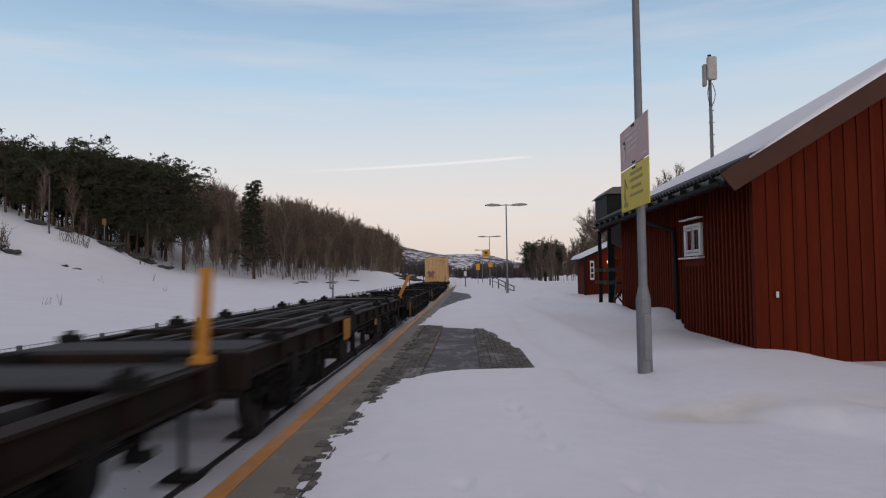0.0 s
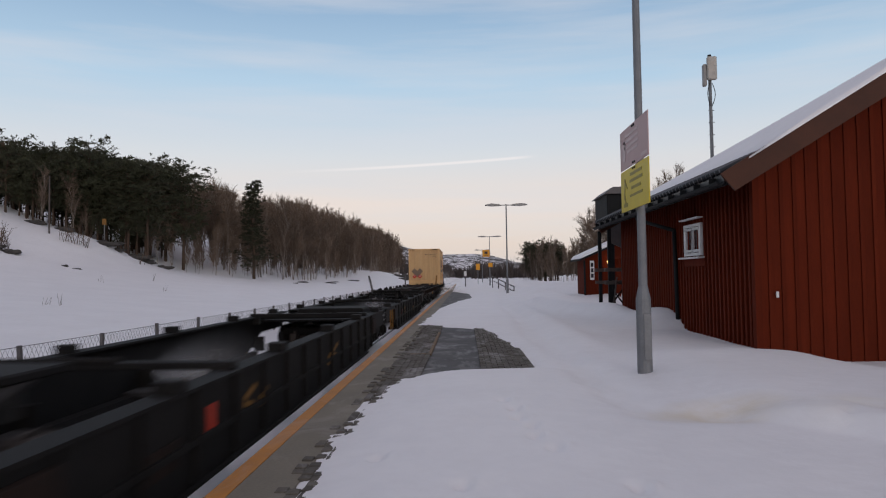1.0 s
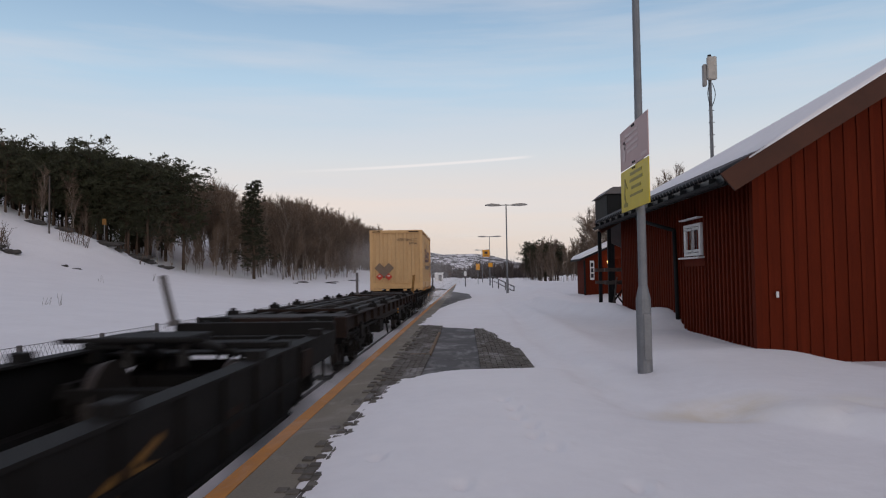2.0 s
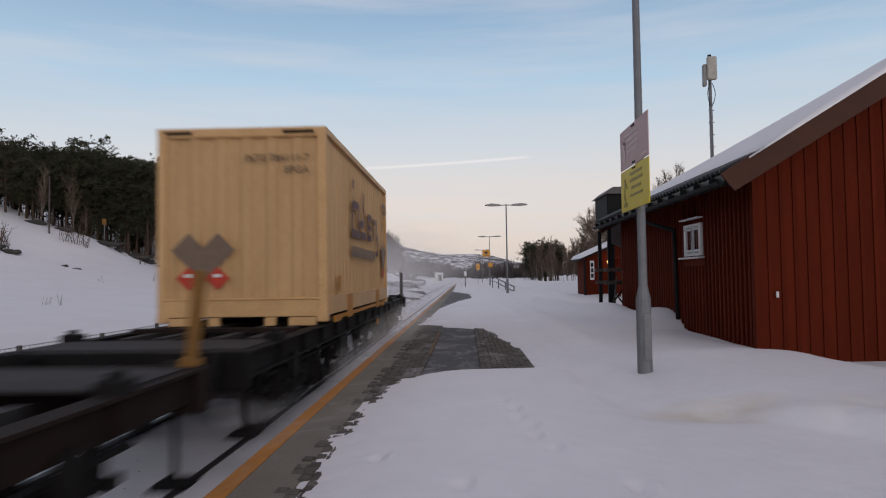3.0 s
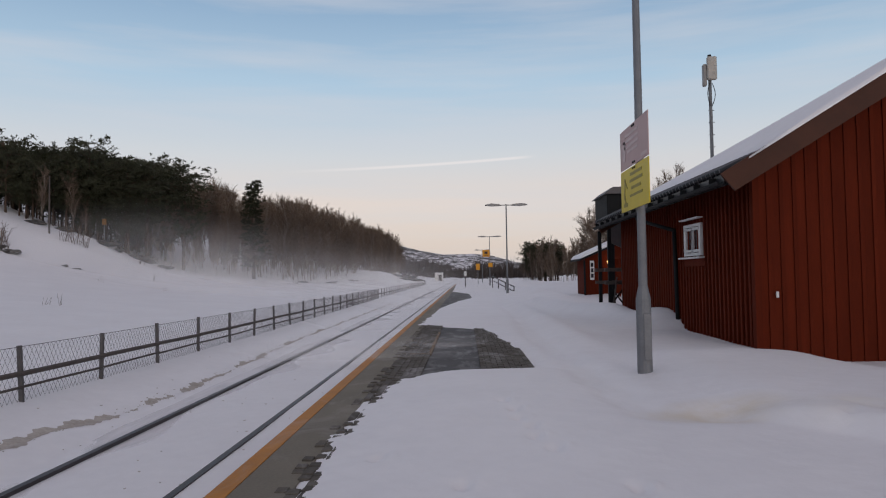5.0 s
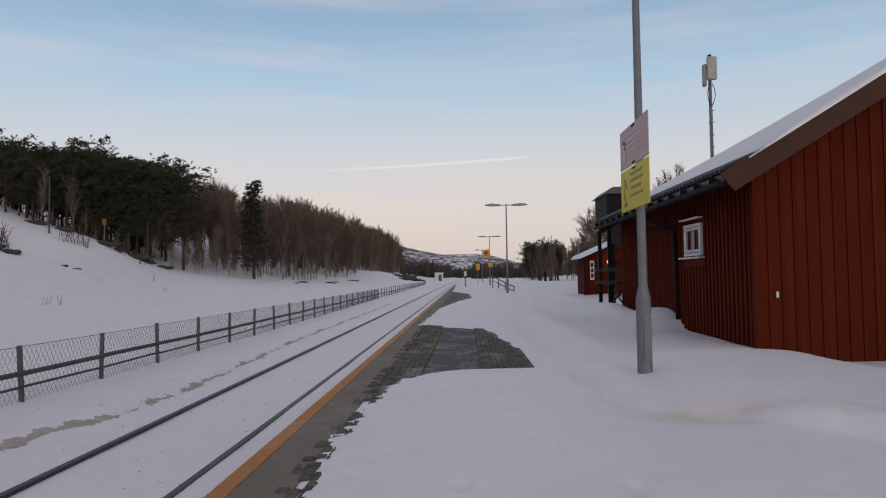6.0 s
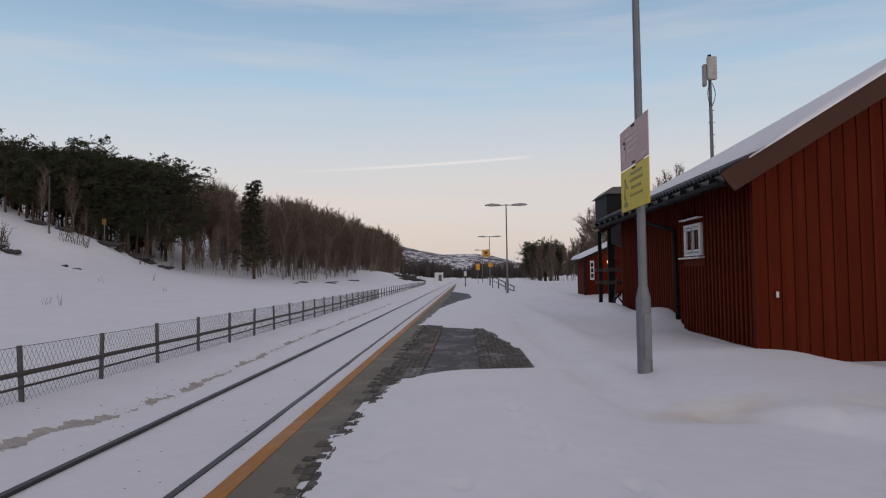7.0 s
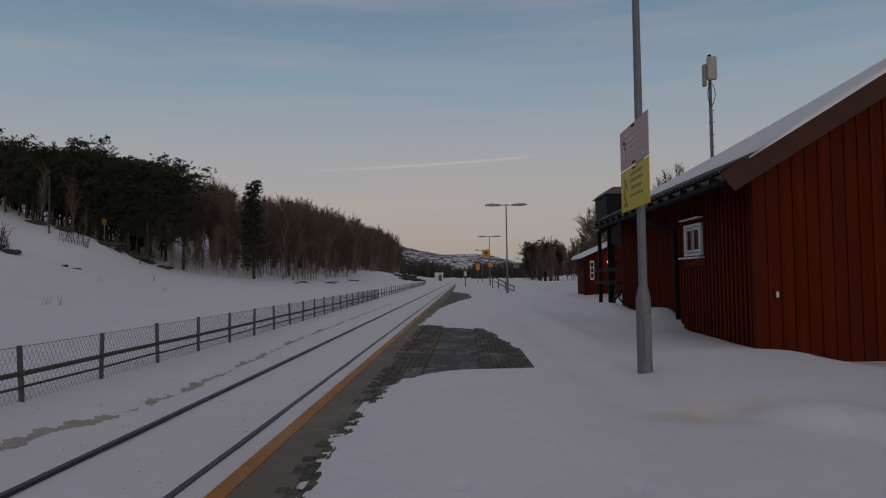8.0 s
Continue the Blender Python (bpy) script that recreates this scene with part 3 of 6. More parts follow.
    part("socket_cover", boxes(((4.865, BY0 - 0.07, 0.93), (0.042, 0.03, 0.10))), "white", b, "small white cover plate", bevel=0.008)


build_building()


# ---- black steel hoist frame at the end of the building ----
def build_tower():
    t = thing("steel_tower", pose(4.46, 21.4, 0.0), "black steel frame carrying a dark hut", "tower")
    for x, y in ((0, 0), (0.42, 0), (0, 1.5), (0.42, 1.5)):
        part("post", boxes(((x, y, 1.2), (0.11, 0.11, 3.0))), "black", t, bevel=0.01)
    for z in (1.02, 1.42):
        part("beam", boxes(((0.32, 0, z), (0.95, 0.12, 0.11))), "wood", t, "weathered cross beam")
        part("beam", boxes(((0.32, 1.5, z), (0.95, 0.12, 0.11))), "wood", t)
    part("brace", tubes(((0, 0.02, 0.3), (0.45, 0.02, 0.9), 0.025), ((0.45, 0.02, 0.3), (0, 0.02, 0.9), 0.025)), "black", t)
    hut = part("hut", boxes(((0.42, 0.8, 3.35), (0.98, 1.9, 0.78))), "black", t, "dark clad hut", bevel=0.01)
    bm = bmesh.new()
    prism(bm, [(-0.16, 3.74), (0.1, 3.95), (1.0, 3.95), (1.0, 3.74)], 1, -0.25, 1.9)
    part("hut_roof", bm, "postgrey", hut, "grey sheet roof")
    part("vent", boxes(((0.62, -0.17, 3.6), (0.09, 0.03, 0.12))), "white", hut)
    part("hut_panel", boxes(((0.13, -0.165, 3.32), (0.34, 0.02, 0.62))), "black", hut)
    bm = bmesh.new()
    prism(bm, [(0.05, 2.85), (0.75, 2.85), (0.75, 1.9), (0.05, 2.25)], 1, -0.02, 0.02)
    part("gusset", bm, "postgrey", t, "grey sheet gusset")
    part("plank", boxes(((0.1, -0.1, 0.55), (0.03, 0.1, 1.3), pose(0, 0, 0, 0, 8, 0)), ((0.52, -0.1, 0.35), (0.10, 0.03, 1.4), pose(0, 0, 0, 0, -5, 0))), "wood", t, "plank leaning on the frame")


build_tower()


# ---- second red house beyond ----
def build_house():
    h = thing("red_house", pose(7.1, 41, -0.2), "small red timber house with snowy roof", "house")
    pit = 0.42

    def rz(x):
        return 2.35 + (4.2 - abs(x - 4.0)) * pit
    bm = bmesh.new()
    prism(bm, [(0, -0.6), (8, -0.6), (8, rz(8)), (4, rz(4)), (0, rz(0))], 1, 0, 2.8)
    part("wall", bm, "red", h)
    bd = finish(boxes(((0, 0, 0), (0.06, 0.03, 3.2))))
    for i in range(40):
        part("board", bd, "red", h, at=pose(0.1 + i * 0.2, -0.02, 0.7))
    bm = bmesh.new()
    prism(bm, [(-0.4, rz(-0.4)), (4, rz(4)), (8.4, rz(8.4)), (8.4, rz(8.4) + 0.12), (4, rz(4) + 0.12), (-0.4, rz(-0.4) + 0.12)], 1, -0.5, 3.2)
    roof = part("roof", bm, "black", h, "black roof edge")
    bm = bmesh.new()
    prism(bm, [(-0.35, rz(-0.35) + 0.125), (4, rz(4) + 0.125), (8.35, rz(8.35) + 0.125), (8.2, rz(8.2) + 0.3), (4, rz(4) + 0.34), (-0.2, rz(-0.2) + 0.28)], 1, -0.46, 3.15)
    part("roof_cover", bm, "snow", roof, "snow on the roof")
    win = part("window", boxes(((0.40, -0.04, 1.72), (0.24, 0.08, 1.12))), "white", h, "white narrow window")
    for z in (1.40, 1.72, 2.04):
        part("pane", boxes(((0.40, -0.085, z), (0.15, 0.01, 0.24))), "glass", win)
    porch = part("porch", boxes(((1.75, -1.2, 1.1), (0.08, 0.08, 2.6)), ((3.2, -1.2, 1.1), (0.08, 0.08, 2.6)), ((2.4, -0.6, 2.45), (2.0, 1.5, 0.12))), "red", h, "open red porch")
    part("door", boxes(((2.3, -0.04, 1.0), (0.95, 0.06, 2.05))), "red", h)
    part("steps", boxes(((2.0, -0.9, -0.05), (2.4, 1.2, 0.35))), "concrete", h)
    part("porch_lamp", boxes(((1.38, -0.3, 2.2), (0.26, 0.2, 0.14))), "lampglow", h, "lit orange porch lamp", bevel=0.03)
    part("downpipe", tubes(((-0.05, -0.1, 2.3), (-0.05, -0.1, 0), 0.06)), "black", h)


build_house()


# ---- lamps, signs and posts on the platform ----
def lamp_post(x, y, z, heads=True):
    """Tapered steel post with a wide foot sleeve and two flat lamp heads."""
    t = thing("street_lamp", pose(x, y, z), "grey steel platform lamp with two flat heads", "street lamp", "platform lamps")
    bm = bmesh.new()
    tube(bm, (0, 0, -0.25), (0, 0, 0.86), 0.088, n=14)
    tube(bm, (0, 0, 0.86), (0, 0, 1.02), 0.088, 0.055, n=14)
    part("foot_sleeve", bm, "galv", t, "wider grey foot sleeve", smooth=False)
    part("pole", tubes(((0, 0, 1.0), (0, 0, 6.0), 0.055, 0.040, 12)), "galv", t)
    part("hatch", boxes(((0.02, -0.088, 0.42), (0.09, 0.02, 0.55))), "galv", t, bevel=0.006)
    part("arm", tubes(((-0.45, 0, 5.93), (0.5, 0, 5.93), 0.03)), "galv", t)
    for s in (1, -1):
        bm = bmesh.new()
        prism(bm, [(s * 0.35, 5.89), (s * 0.45, 5.99), (s * 1.0, 6.05), (s * 1.42, 5.97), (s * 1.42, 5.91), (s * 0.9, 5.86)], 1, -0.16, 0.16)
        part("lamp_head", bm, "lampgrey", t, "flat pale lamp head", bevel=0.015)
    return t


LAMP1 = (2.13, 8.35, 0.12)
first_lamp = lamp_post(*LAMP1)
for x, y in ((2.85, 46.5), (3.05, 84), (3.2, 126)):
    copy_thing(first_lamp, pose(x, y, ground_at(x, y)))


def info_sign(z0, z1, y0, y1, x, face, name, label):
    t = thing(name, pose(x, (y0 + y1) / 2, (z0 + z1) / 2), label, "sign")
    w, h = y1 - y0, z1 - z0
    part("sheet", boxes(((0, 0, 0), (0.012, w, h))), face, t, bevel=0.003)
    return t, w, h


def build_signs():
    y0, y1, x = 7.62, 8.96, LAMP1[0] - 0.085
    t, w, h = info_sign(2.60, 3.10, y0, y1, x, "pink", "information_sign", "faded pink notice board on the lamp post")
    for i, (a, l, th) in enumerate(((0.15, 0.62, 0.035), (0.08, 0.74, 0.035), (0.01, 0.7, 0.035), (-0.06, 0.5, 0.03))):
        part("text_bar", boxes(((-0.008, 0.12 - (0.74 - l) * 0.4, a), (0.004, l, th))), "pinktext", t)
    oval = bmesh.new()
    prism(oval, [(0.45 + 0.09 * math.cos(k * math.pi / 8), -0.02 + 0.14 * math.sin(k * math.pi / 8)) for k in range(16)], 0, -0.010, -0.006)
    part("emblem", oval, "pinktext", t, "pale oval emblem")
    part("text_bar", boxes(((-0.008, -0.5, -0.2), (0.004, 0.26, 0.04))), "pinktext", t)
    for yy, zz in ((0.02, 0.215), (-0.06, 0.215), (0.02, -0.225), (-0.06, -0.225)):
        part("bolt", boxes(((-0.01, yy, zz), (0.012, 0.035, 0.022))), "black", t)
    t, w, h = info_sign(2.07, 2.585, y0, y1, x, "yellow", "warning_sign", "yellow warning sign on the lamp post")
    for i, (a, l, th) in enumerate(((0.17, 0.55, 0.035), (0.09, 0.6, 0.035), (0.0, 0.45, 0.035), (-0.09, 0.6, 0.03))):
        part("text_bar", boxes(((-0.008, -0.1, a), (0.004, l, th))), "olive", t)
    part("pictogram", boxes(((-0.008, 0.46, 0.02), (0.004, 0.04, 0.26), pose(0, 0, 0, 12)), ((-0.008, 0.40, 0.08), (0.004, 0.20, 0.03), pose(0, 0, 0, 40)), ((-0.008, 0.44, -0.12), (0.004, 0.05, 0.12), pose(0, 0, 0, -25)), ((-0.008, 0.42, -0.18), (0.004, 0.2, 0.05))), "olive", t, "dark warning pictogram")
    for yy, zz in ((0.02, 0.23), (-0.06, 0.23)):
        part("bolt", boxes(((-0.01, yy, zz), (0.012, 0.035, 0.022))), "black", t)


build_signs()


def build_small_signs():
    # orange station sign hung on the third lamp, and one below it
    t = thing("station_sign", pose(2.72, 83.6, 3.55), "orange square information sign", "sign")
    part("panel", boxes(((-0.12, 0, 0.45), (0.85, 0.06, 0.82))), "signyellow", t, bevel=0.01)
    part("bracket", boxes(((0.32, 0.05, 0.45), (0.2, 0.05, 0.06))), "galv", t)
    part("symbol", boxes(((-0.12, -0.035, 0.52), (0.36, 0.02, 0.30)), ((-0.12, -0.035, 0.22), (0.5, 0.02, 0.06))), "ink", t, "dark symbol")
    t = thing("small_sign", pose(3.12, 83.7, 2.35), "small orange sign under the station sign", "sign")
    part("panel", boxes(((0.0, 0, 0.25), (0.5, 0.05, 0.5))), "signyellow", t, bevel=0.01)
    for x, y, top, w in ((1.9, 100, 3.1, 0.55),):
        g = ground_at(x, y)
        t = thing("marker_sign", pose(x, y, g), "orange marker sign on a thin post", "sign")
        part("pole", tubes(((0, 0, -0.1), (0, 0, top - g), 0.04)), "galv", t)
        part("panel", boxes(((0, -0.05, top - g - 0.5), (w, 0.04, 0.9))), "signyellow", t)
    # yellow kilometre marker on the knoll
    x, y = -29.7, 56.0
    g = ground_at(x, y)
    t = thing("kilometre_marker", pose(x, y, g), "yellow marker on a thin post in the snow", "marker")
    part("pole", tubes(((0, 0, -0.2), (0, 0, 1.6), 0.035)), "galv", t)
    part("panel", boxes(((0, -0.04, 1.75), (0.36, 0.03, 0.5))), "dull_amber", t, bevel=0.012)
    # wooden pole on the knoll
    x, y = -31.6, 51.5
    g = ground_at(x, y)
    t = thing("pole", pose(x, y, g), "bare wooden pole on the snowy slope", "pole")
    part("shaft", tubes(((0, 0, -0.3), (0, 0, 4.4), 0.07, 0.05)), "wood", t)
    # ramp railing beyond the second lamp
    t = thing("ramp_railing", pose(2.5, 60, ground_at(2.5, 60)), "grey ramp railing sloping into the snow", "railing")
    part("rail", tubes(((0.2, 8, 1.1), (1.1, -9, 0.35), 0.05), ((0.2, 8, 0.7), (1.1, -9, 0.0), 0.04), ((-0.4, 8, 1.0), (0.2, 8, 1.1), 0.05)), "postgrey", t)
    for k in range(4):
        f = k / 3
        part("post", tubes(((0.2 + 0.9 * f, 8 - 17 * f, -0.4), (0.2 + 0.9 * f, 8 - 17 * f, 1.1 - 0.75 * f), 0.045)), "postgrey", t)
    # short signal post beside the track
    x, y = 0.05, 78
    t = thing("track_signal", pose(x, y, 0), "short white-topped post at the platform end", "signal")
    part("pole", tubes(((0, 0, -0.2), (0, 0, 1.7), 0.06)), "postgrey", t)
    part("head", boxes(((0, 0, 1.55), (0.28, 0.15, 0.55))), "white", t, bevel=0.03)
    # equipment hut by the track, far off
    x, y = -7.7, 205
    g = ground_at(x, y)
    t = thing("equipment_hut", pose(x, y, g), "white equipment hut beside the track", "hut")
    part("body", boxes(((0, 0, 1.0), (2.4, 3, 2.6))), "white", t, bevel=0.03)
    part("roof", boxes(((0, 0, 2.38), (2.8, 3.4, 0.18))), "snow", t, bevel=0.03)
    part("door", boxes(((0.4, -1.52, 0.9), (0.9, 0.05, 1.9))), "postgrey", t)


build_small_signs()


def build_mast():
    x, y = 9.15, 25.5
    t = thing("antenna_mast", pose(x, y, 0), "grey steel mast with pale antenna boxes", "antenna mast")
    part("mast", tubes(((0, 0, -0.5), (0, 0, 9.2), 0.075, 0.06)), "galv", t)
    part("antenna", boxes(((0.03, -0.14, 8.78), (0.34, 0.16, 0.86))), "antenna", t, "pale antenna housing", bevel=0.03)
    part("antenna", boxes(((-0.20, -0.02, 8.55), (0.13, 0.20, 0.82))), "lampgrey", t, bevel=0.03)
    part("cap", tubes(((0, 0, 9.2), (0, 0, 9.32), 0.07)), "black", t)
    part("cable", tubes(*[((sx * (0.06 + 0.10 * math.sin(a * 0.55)), -0.06, 8.25 - a * 0.14), (sx * (0.06 + 0.10 * math.sin((a + 1) * 0.55)), -0.06, 8.25 - (a + 1) * 0.14), 0.014, 0.014, 5) for sx in (1, -0.7) for a in range(6)]), "black", t)
    for k in range(10):
        part("step", tubes(((-0.09, 0, 3.2 + k * 0.45), (0.12, 0, 3.2 + k * 0.45), 0.012)), "black", t)


build_mast()


# ---- freight train: each wagon is a thing, its zero at the middle of the wagon on the rail heads ----
def wheelset_mesh():
    bm = bmesh.new()
    for s in (-1, 1):
        tube(bm, (s * 0.70, 0, 0), (s * 0.80, 0, 0), 0.46, n=28)
        tube(bm, (s * 0.665, 0, 0), (s * 0.70, 0, 0), 0.49, n=28)
        tube(bm, (s * 0.80, 0, 0), (s * 0.83, 0, 0), 0.17, n=14)
        for k in range(4):
            a = k * math.pi / 2
            box(bm, (s * 0.806, 0.29 * math.cos(a), 0.29 * math.sin(a)), (0.012, 0.10, 0.10))
    tube(bm, (-0.66, 0, 0), (0.66, 0, 0), 0.085, n=12)
    me = finish(bm)
    me.materials.append(M["wheel"])
    return me


def bogie_frame_mesh():
    bm = bmesh.new()
    for s in (-1, 1):
        prism(bm, [(-1.35, 0.60), (-1.25, 0.74), (-0.45, 0.74), (-0.3, 0.66), (0.3, 0.66), (0.45, 0.74), (1.25, 0.74), (1.35, 0.60), (0.75, 0.55), (0.4, 0.40), (-0.4, 0.40), (-0.75, 0.55)], 0, s * 1.0 - 0.06, s * 1.0 + 0.06)
    box(bm, (0, 0, 0.55), (1.9, 0.55, 0.26))
    for y in (-1.3, 1.3):
        box(bm, (0, y, 0.62), (1.9, 0.12, 0.14))
    return finish(bm)


def axle_box_mesh():
    bm = bmesh.new()
    box(bm, (0, 0, 0), (0.26, 0.30, 0.30))
    tube(bm, (0.10, 0, 0), (0.19, 0, 0), 0.11, n=12)
    for y in (-0.26, 0.26):
        tube(bm, (0, y, -0.06), (0, y, 0.20), 0.07, n=10)
    box(bm, (0, 0, -0.12), (0.2, 0.72, 0.07))
    return finish(bm)


WHEELS, BOGIE, AXLE_BOX = wheelset_mesh(), bogie_frame_mesh(), axle_box_mesh()
for me_, k_ in ((BOGIE, "wagon"), (AXLE_BOX, "wagon")):
    me_.materials.append(M[k_])
turning, carried_things = [], []


def add_bogie(w, y):
    b = part("bogie", BOGIE, "wagon", w, at=pose(0, y, 0))
    for dy in (-0.9, 0.9):
        turning.append(part("wheelset", WHEELS, "wheel", b, at=pose(0, dy, 0.46)))
        for s in (1, -1):
            part("axle_box", AXLE_BOX, "wagon", b, at=pose(s * 1.0, dy, 0.46, 0, 0, 0 if s > 0 else 180))
    part("brake_gear", boxes(((1.02, 0, 0.28), (0.05, 1.1, 0.06)), ((-1.02, 0, 0.28), (0.05, 1.1, 0.06)), ((0, 0.35, 0.34), (1.5, 0.08, 0.1)), ((0, -0.35, 0.34), (1.5, 0.08, 0.1))), "wagon", b)
    return b


def add_ends(w, half, mat):
    """Headstocks, buffers, couplings, steps."""
    for s in (-1, 1):
        e = part("headstock", boxes(((0, s * (half - 0.09), 0.98), (2.5, 0.18, 0.36))), mat, w, bevel=0.015)
        for x in (-0.875, 0.875):
            bm = bmesh.new()
            tube(bm, (x, s * half, 1.04), (x, s * (half + 0.42), 1.04), 0.10, n=12)
            tube(bm, (x, s * half, 1.04), (x, s * (half + 0.10), 1.04), 0.15, n=12)
            box(bm, (x, s * (half + 0.45), 1.04), (0.50, 0.06, 0.34))
            part("buffer", bm, "wagon", e, bevel=0.0)
        part("coupling", tubes(((0, s * half, 1.0), (0, s * (half + 0.3), 1.0), 0.06), ((0, s * (half + 0.3), 1.0), (0, s * (half + 0.34), 0.55), 0.035), ((-0.55, s * (half + 0.05), 0.9), (-0.5, s * (half + 0.25), 0.45), 0.025), ((-0.5, s * (half + 0.25), 0.45), (-0.35, s * (half + 0.38), 0.35), 0.025)), "wagon", e)
        for x in (-1.12, 1.12):
            part("step", boxes(((x, s * (half - 0.35), 0.32), (0.26, 0.36, 0.03)), ((x, s * (half - 0.35), 0.62), (0.035, 0.035, 0.6))), "wagon", e)


def add_stake(w, x, y, h, mat, lean=0.0, label=""):
    part("stake", boxes(((0, 0, h / 2), (0.10, 0.06, h)), ((0.0, 0.0, 0.04), (0.16, 0.12, 0.08))), mat, w, label, bevel=0.008, at=pose(x, y, 1.14, 0, lean, 0))


def side_sill(w, y0, y1, mat, x=1.16, top=1.15, deep=0.26, belly=0.0):
    """Long I-beam on each side, deeper in the middle where it has a belly."""
    ym = (y0 + y1) / 2
    L = y1 - y0
    for s in (-1, 1):
        bm = bmesh.new()
        web = [(y0, top - deep), (y0, top), (y1, top), (y1, top - deep)]
        if belly:
            web = [(y0, top), (y1, top), (y1, top - deep), (y1 - L * 0.24, top - deep), (y1 - L * 0.32, top - deep - belly), (y0 + L * 0.32, top - deep - belly), (y0 + L * 0.24, top - deep), (y0, top - deep)]
        prism(bm, web, 0, s * x - 0.012, s * x + 0.012)
        box(bm, (s * x, ym, top - 0.012), (0.17, L, 0.024))
        if not belly:
            box(bm, (s * x, ym, top - deep + 0.012), (0.17, L, 0.024))
        else:
            box(bm, (s * x, ym, top - deep - belly + 0.012), (0.17, L * 0.36, 0.024))
        n = int(L / 1.1)
        for k in range(n + 1):
            box(bm, (s * (x + 0.04), y0 + 0.05 + (L - 0.1) * k / n, top - deep / 2), (0.07, 0.02, deep - 0.04))
        part("side_sill", bm, mat, w)


def flat_wagon(name, half, mat, label, truss=False, stakes=(), decked=False):
    w = thing(name, pose(TRACK_X, 0, RAIL_Z), label, "freight wagon", "train wagons")
    add_ends(w, half, mat)
    side_sill(w, -half + 0.18, half - 0.18, mat, belly=0.0 if truss else 0.10)
    part("centre_sill", boxes(((-0.22, 0, 0.95), (0.08, 2 * half - 0.36, 0.36)), ((0.22, 0, 0.95), (0.08, 2 * half - 0.36, 0.36))), mat, w)
    n = int(half * 2 / 2.6)
    bars = finish(boxes(((0, 0, 1.10), (0.13, 2 * half - 3.4, 0.10))))
    bars.materials.append(M["frost"])
    for x in (-0.78, -0.36, 0.36, 0.78):
        part("deck_beam", bars, "frost", w, at=pose(x, 0, 0))
    cb = finish(boxes(((0, 0, 1.05), (2.28, 0.10, 0.20)), ((0, 0, 1.14), (2.28, 0.18, 0.018))))
    cb.materials.append(M["frost"])
    for k in range(1, n):
        part("crossbeam", cb, "frost", w, at=pose(0, -half + 2 * half * k / n, 0))
    for s in (-1, 1):
        part("end_deck", boxes(((0, s * (half - 0.75), 1.155), (2.3, 1.0, 0.02))), "frost", w, "snow-dusted chequered end plate")
        part("deck_bar", boxes(((0.0, s * (half - 2.6), 1.17), (2.2, 0.14, 0.06))), "rust", w)
        part("hose", tubes(((0.35, s * half, 0.92), (0.40, s * (half + 0.2), 0.55), 0.025), ((0.40, s * (half + 0.2), 0.55), (0.30, s * (half + 0.40), 0.45), 0.025)), "black", w)
        part("hand_wheel", tubes(((1.21, s * (half - 1.9), 0.80), (1.25, s * (half - 1.9), 0.80), 0.17, 0.17, 14)), "wagon", w)
    for x in (-1.16, 1.16):
        for y in (-half + 1.3, -half + 4.2, -2.0, 2.0, half - 4.2, half - 1.3):
            part("container_spigot", boxes(((x, y, 1.19), (0.18, 0.24, 0.10)), ((x, y, 1.26), (0.07, 0.12, 0.06))), "wagon", w, bevel=0.01)
    if truss:
        for x in (-1.0, 1.0):
            bm = bmesh.new()
            box(bm, (x, 0, 0.30), (0.09, 7.6, 0.10))
            for s in (-1, 1):
                tube(bm, (x, s * 3.8, 0.30), (x, s * 5.2, 0.74), 0.05, n=6)
                for yy in (0.7, 2.2, 3.7):
                    box(bm, (x, s * yy, 0.52), (0.09, 0.10, 0.5))
            part("truss_rod", bm, mat, w)
    # hangers, brackets and pipes under the sills
    rng = random.Random(int(half * 100) + len(stakes))
    for x in (-1.08, 1.08):
        y = -half + 0.9
        while y < half - 0.8:
            drop = rng.uniform(0.14, 0.38)
            part("hanger", boxes(((x, y, 0.90 - drop / 2), (rng.uniform(0.05, 0.14), rng.uniform(0.05, 0.16), drop + 0.1)), ((x + 0.03, y, 0.88 - drop), (0.12, rng.uniform(0.16, 0.4), 0.06))), "wagon", w)
            y += rng.uniform(0.55, 1.25)
        part("side_pipe", tubes(((x * 1.03, -half + 1.0, 0.78), (x * 1.03, half - 1.0, 0.78), 0.028, 0.028, 6)), "wagon", w)
        for y in (-half + 5.6, half - 6.2):
            part("tool_box", boxes(((x * 0.94, y, 0.66), (0.34, 0.75, 0.36))), "wagon", w, bevel=0.01)
            part("lever", tubes(((x * 1.06, y + 1.0, 0.86), (x * 1.1, y + 1.25, 0.34), 0.022, 0.022, 5)), "wagon", w)
    part("brake_cylinder", tubes(((0.45, -1.2, 0.66), (0.45, -0.2, 0.66), 0.19, 0.19, 14)), "wagon", w)
    part("air_tank", tubes(((-0.5, 0.6, 0.66), (-0.5, 2.0, 0.66), 0.20, 0.20, 14)), "wagon", w)
    part("brake_lever", boxes(((1.19, 1.5, 0.80), (0.03, 0.22, 0.14))), "amber", w, "amber brake changeover plate")
    part("brake_rod", tubes(((0.0, -half + 3.2, 0.42), (0.0, half - 3.2, 0.42), 0.03)), "wagon", w)
    for y in (-half + 2.9, half - 2.9):
        add_bogie(w, y)
    for st in stakes:
        add_stake(w, *st)
    if decked:
        for k in range(16):
            part("plank", boxes(((0, -half + 1.9 + k * (2 * half - 3.8) / 16 + 0.3, 1.17), (2.2, 0.5, 0.04))), "wood", w)
    return w


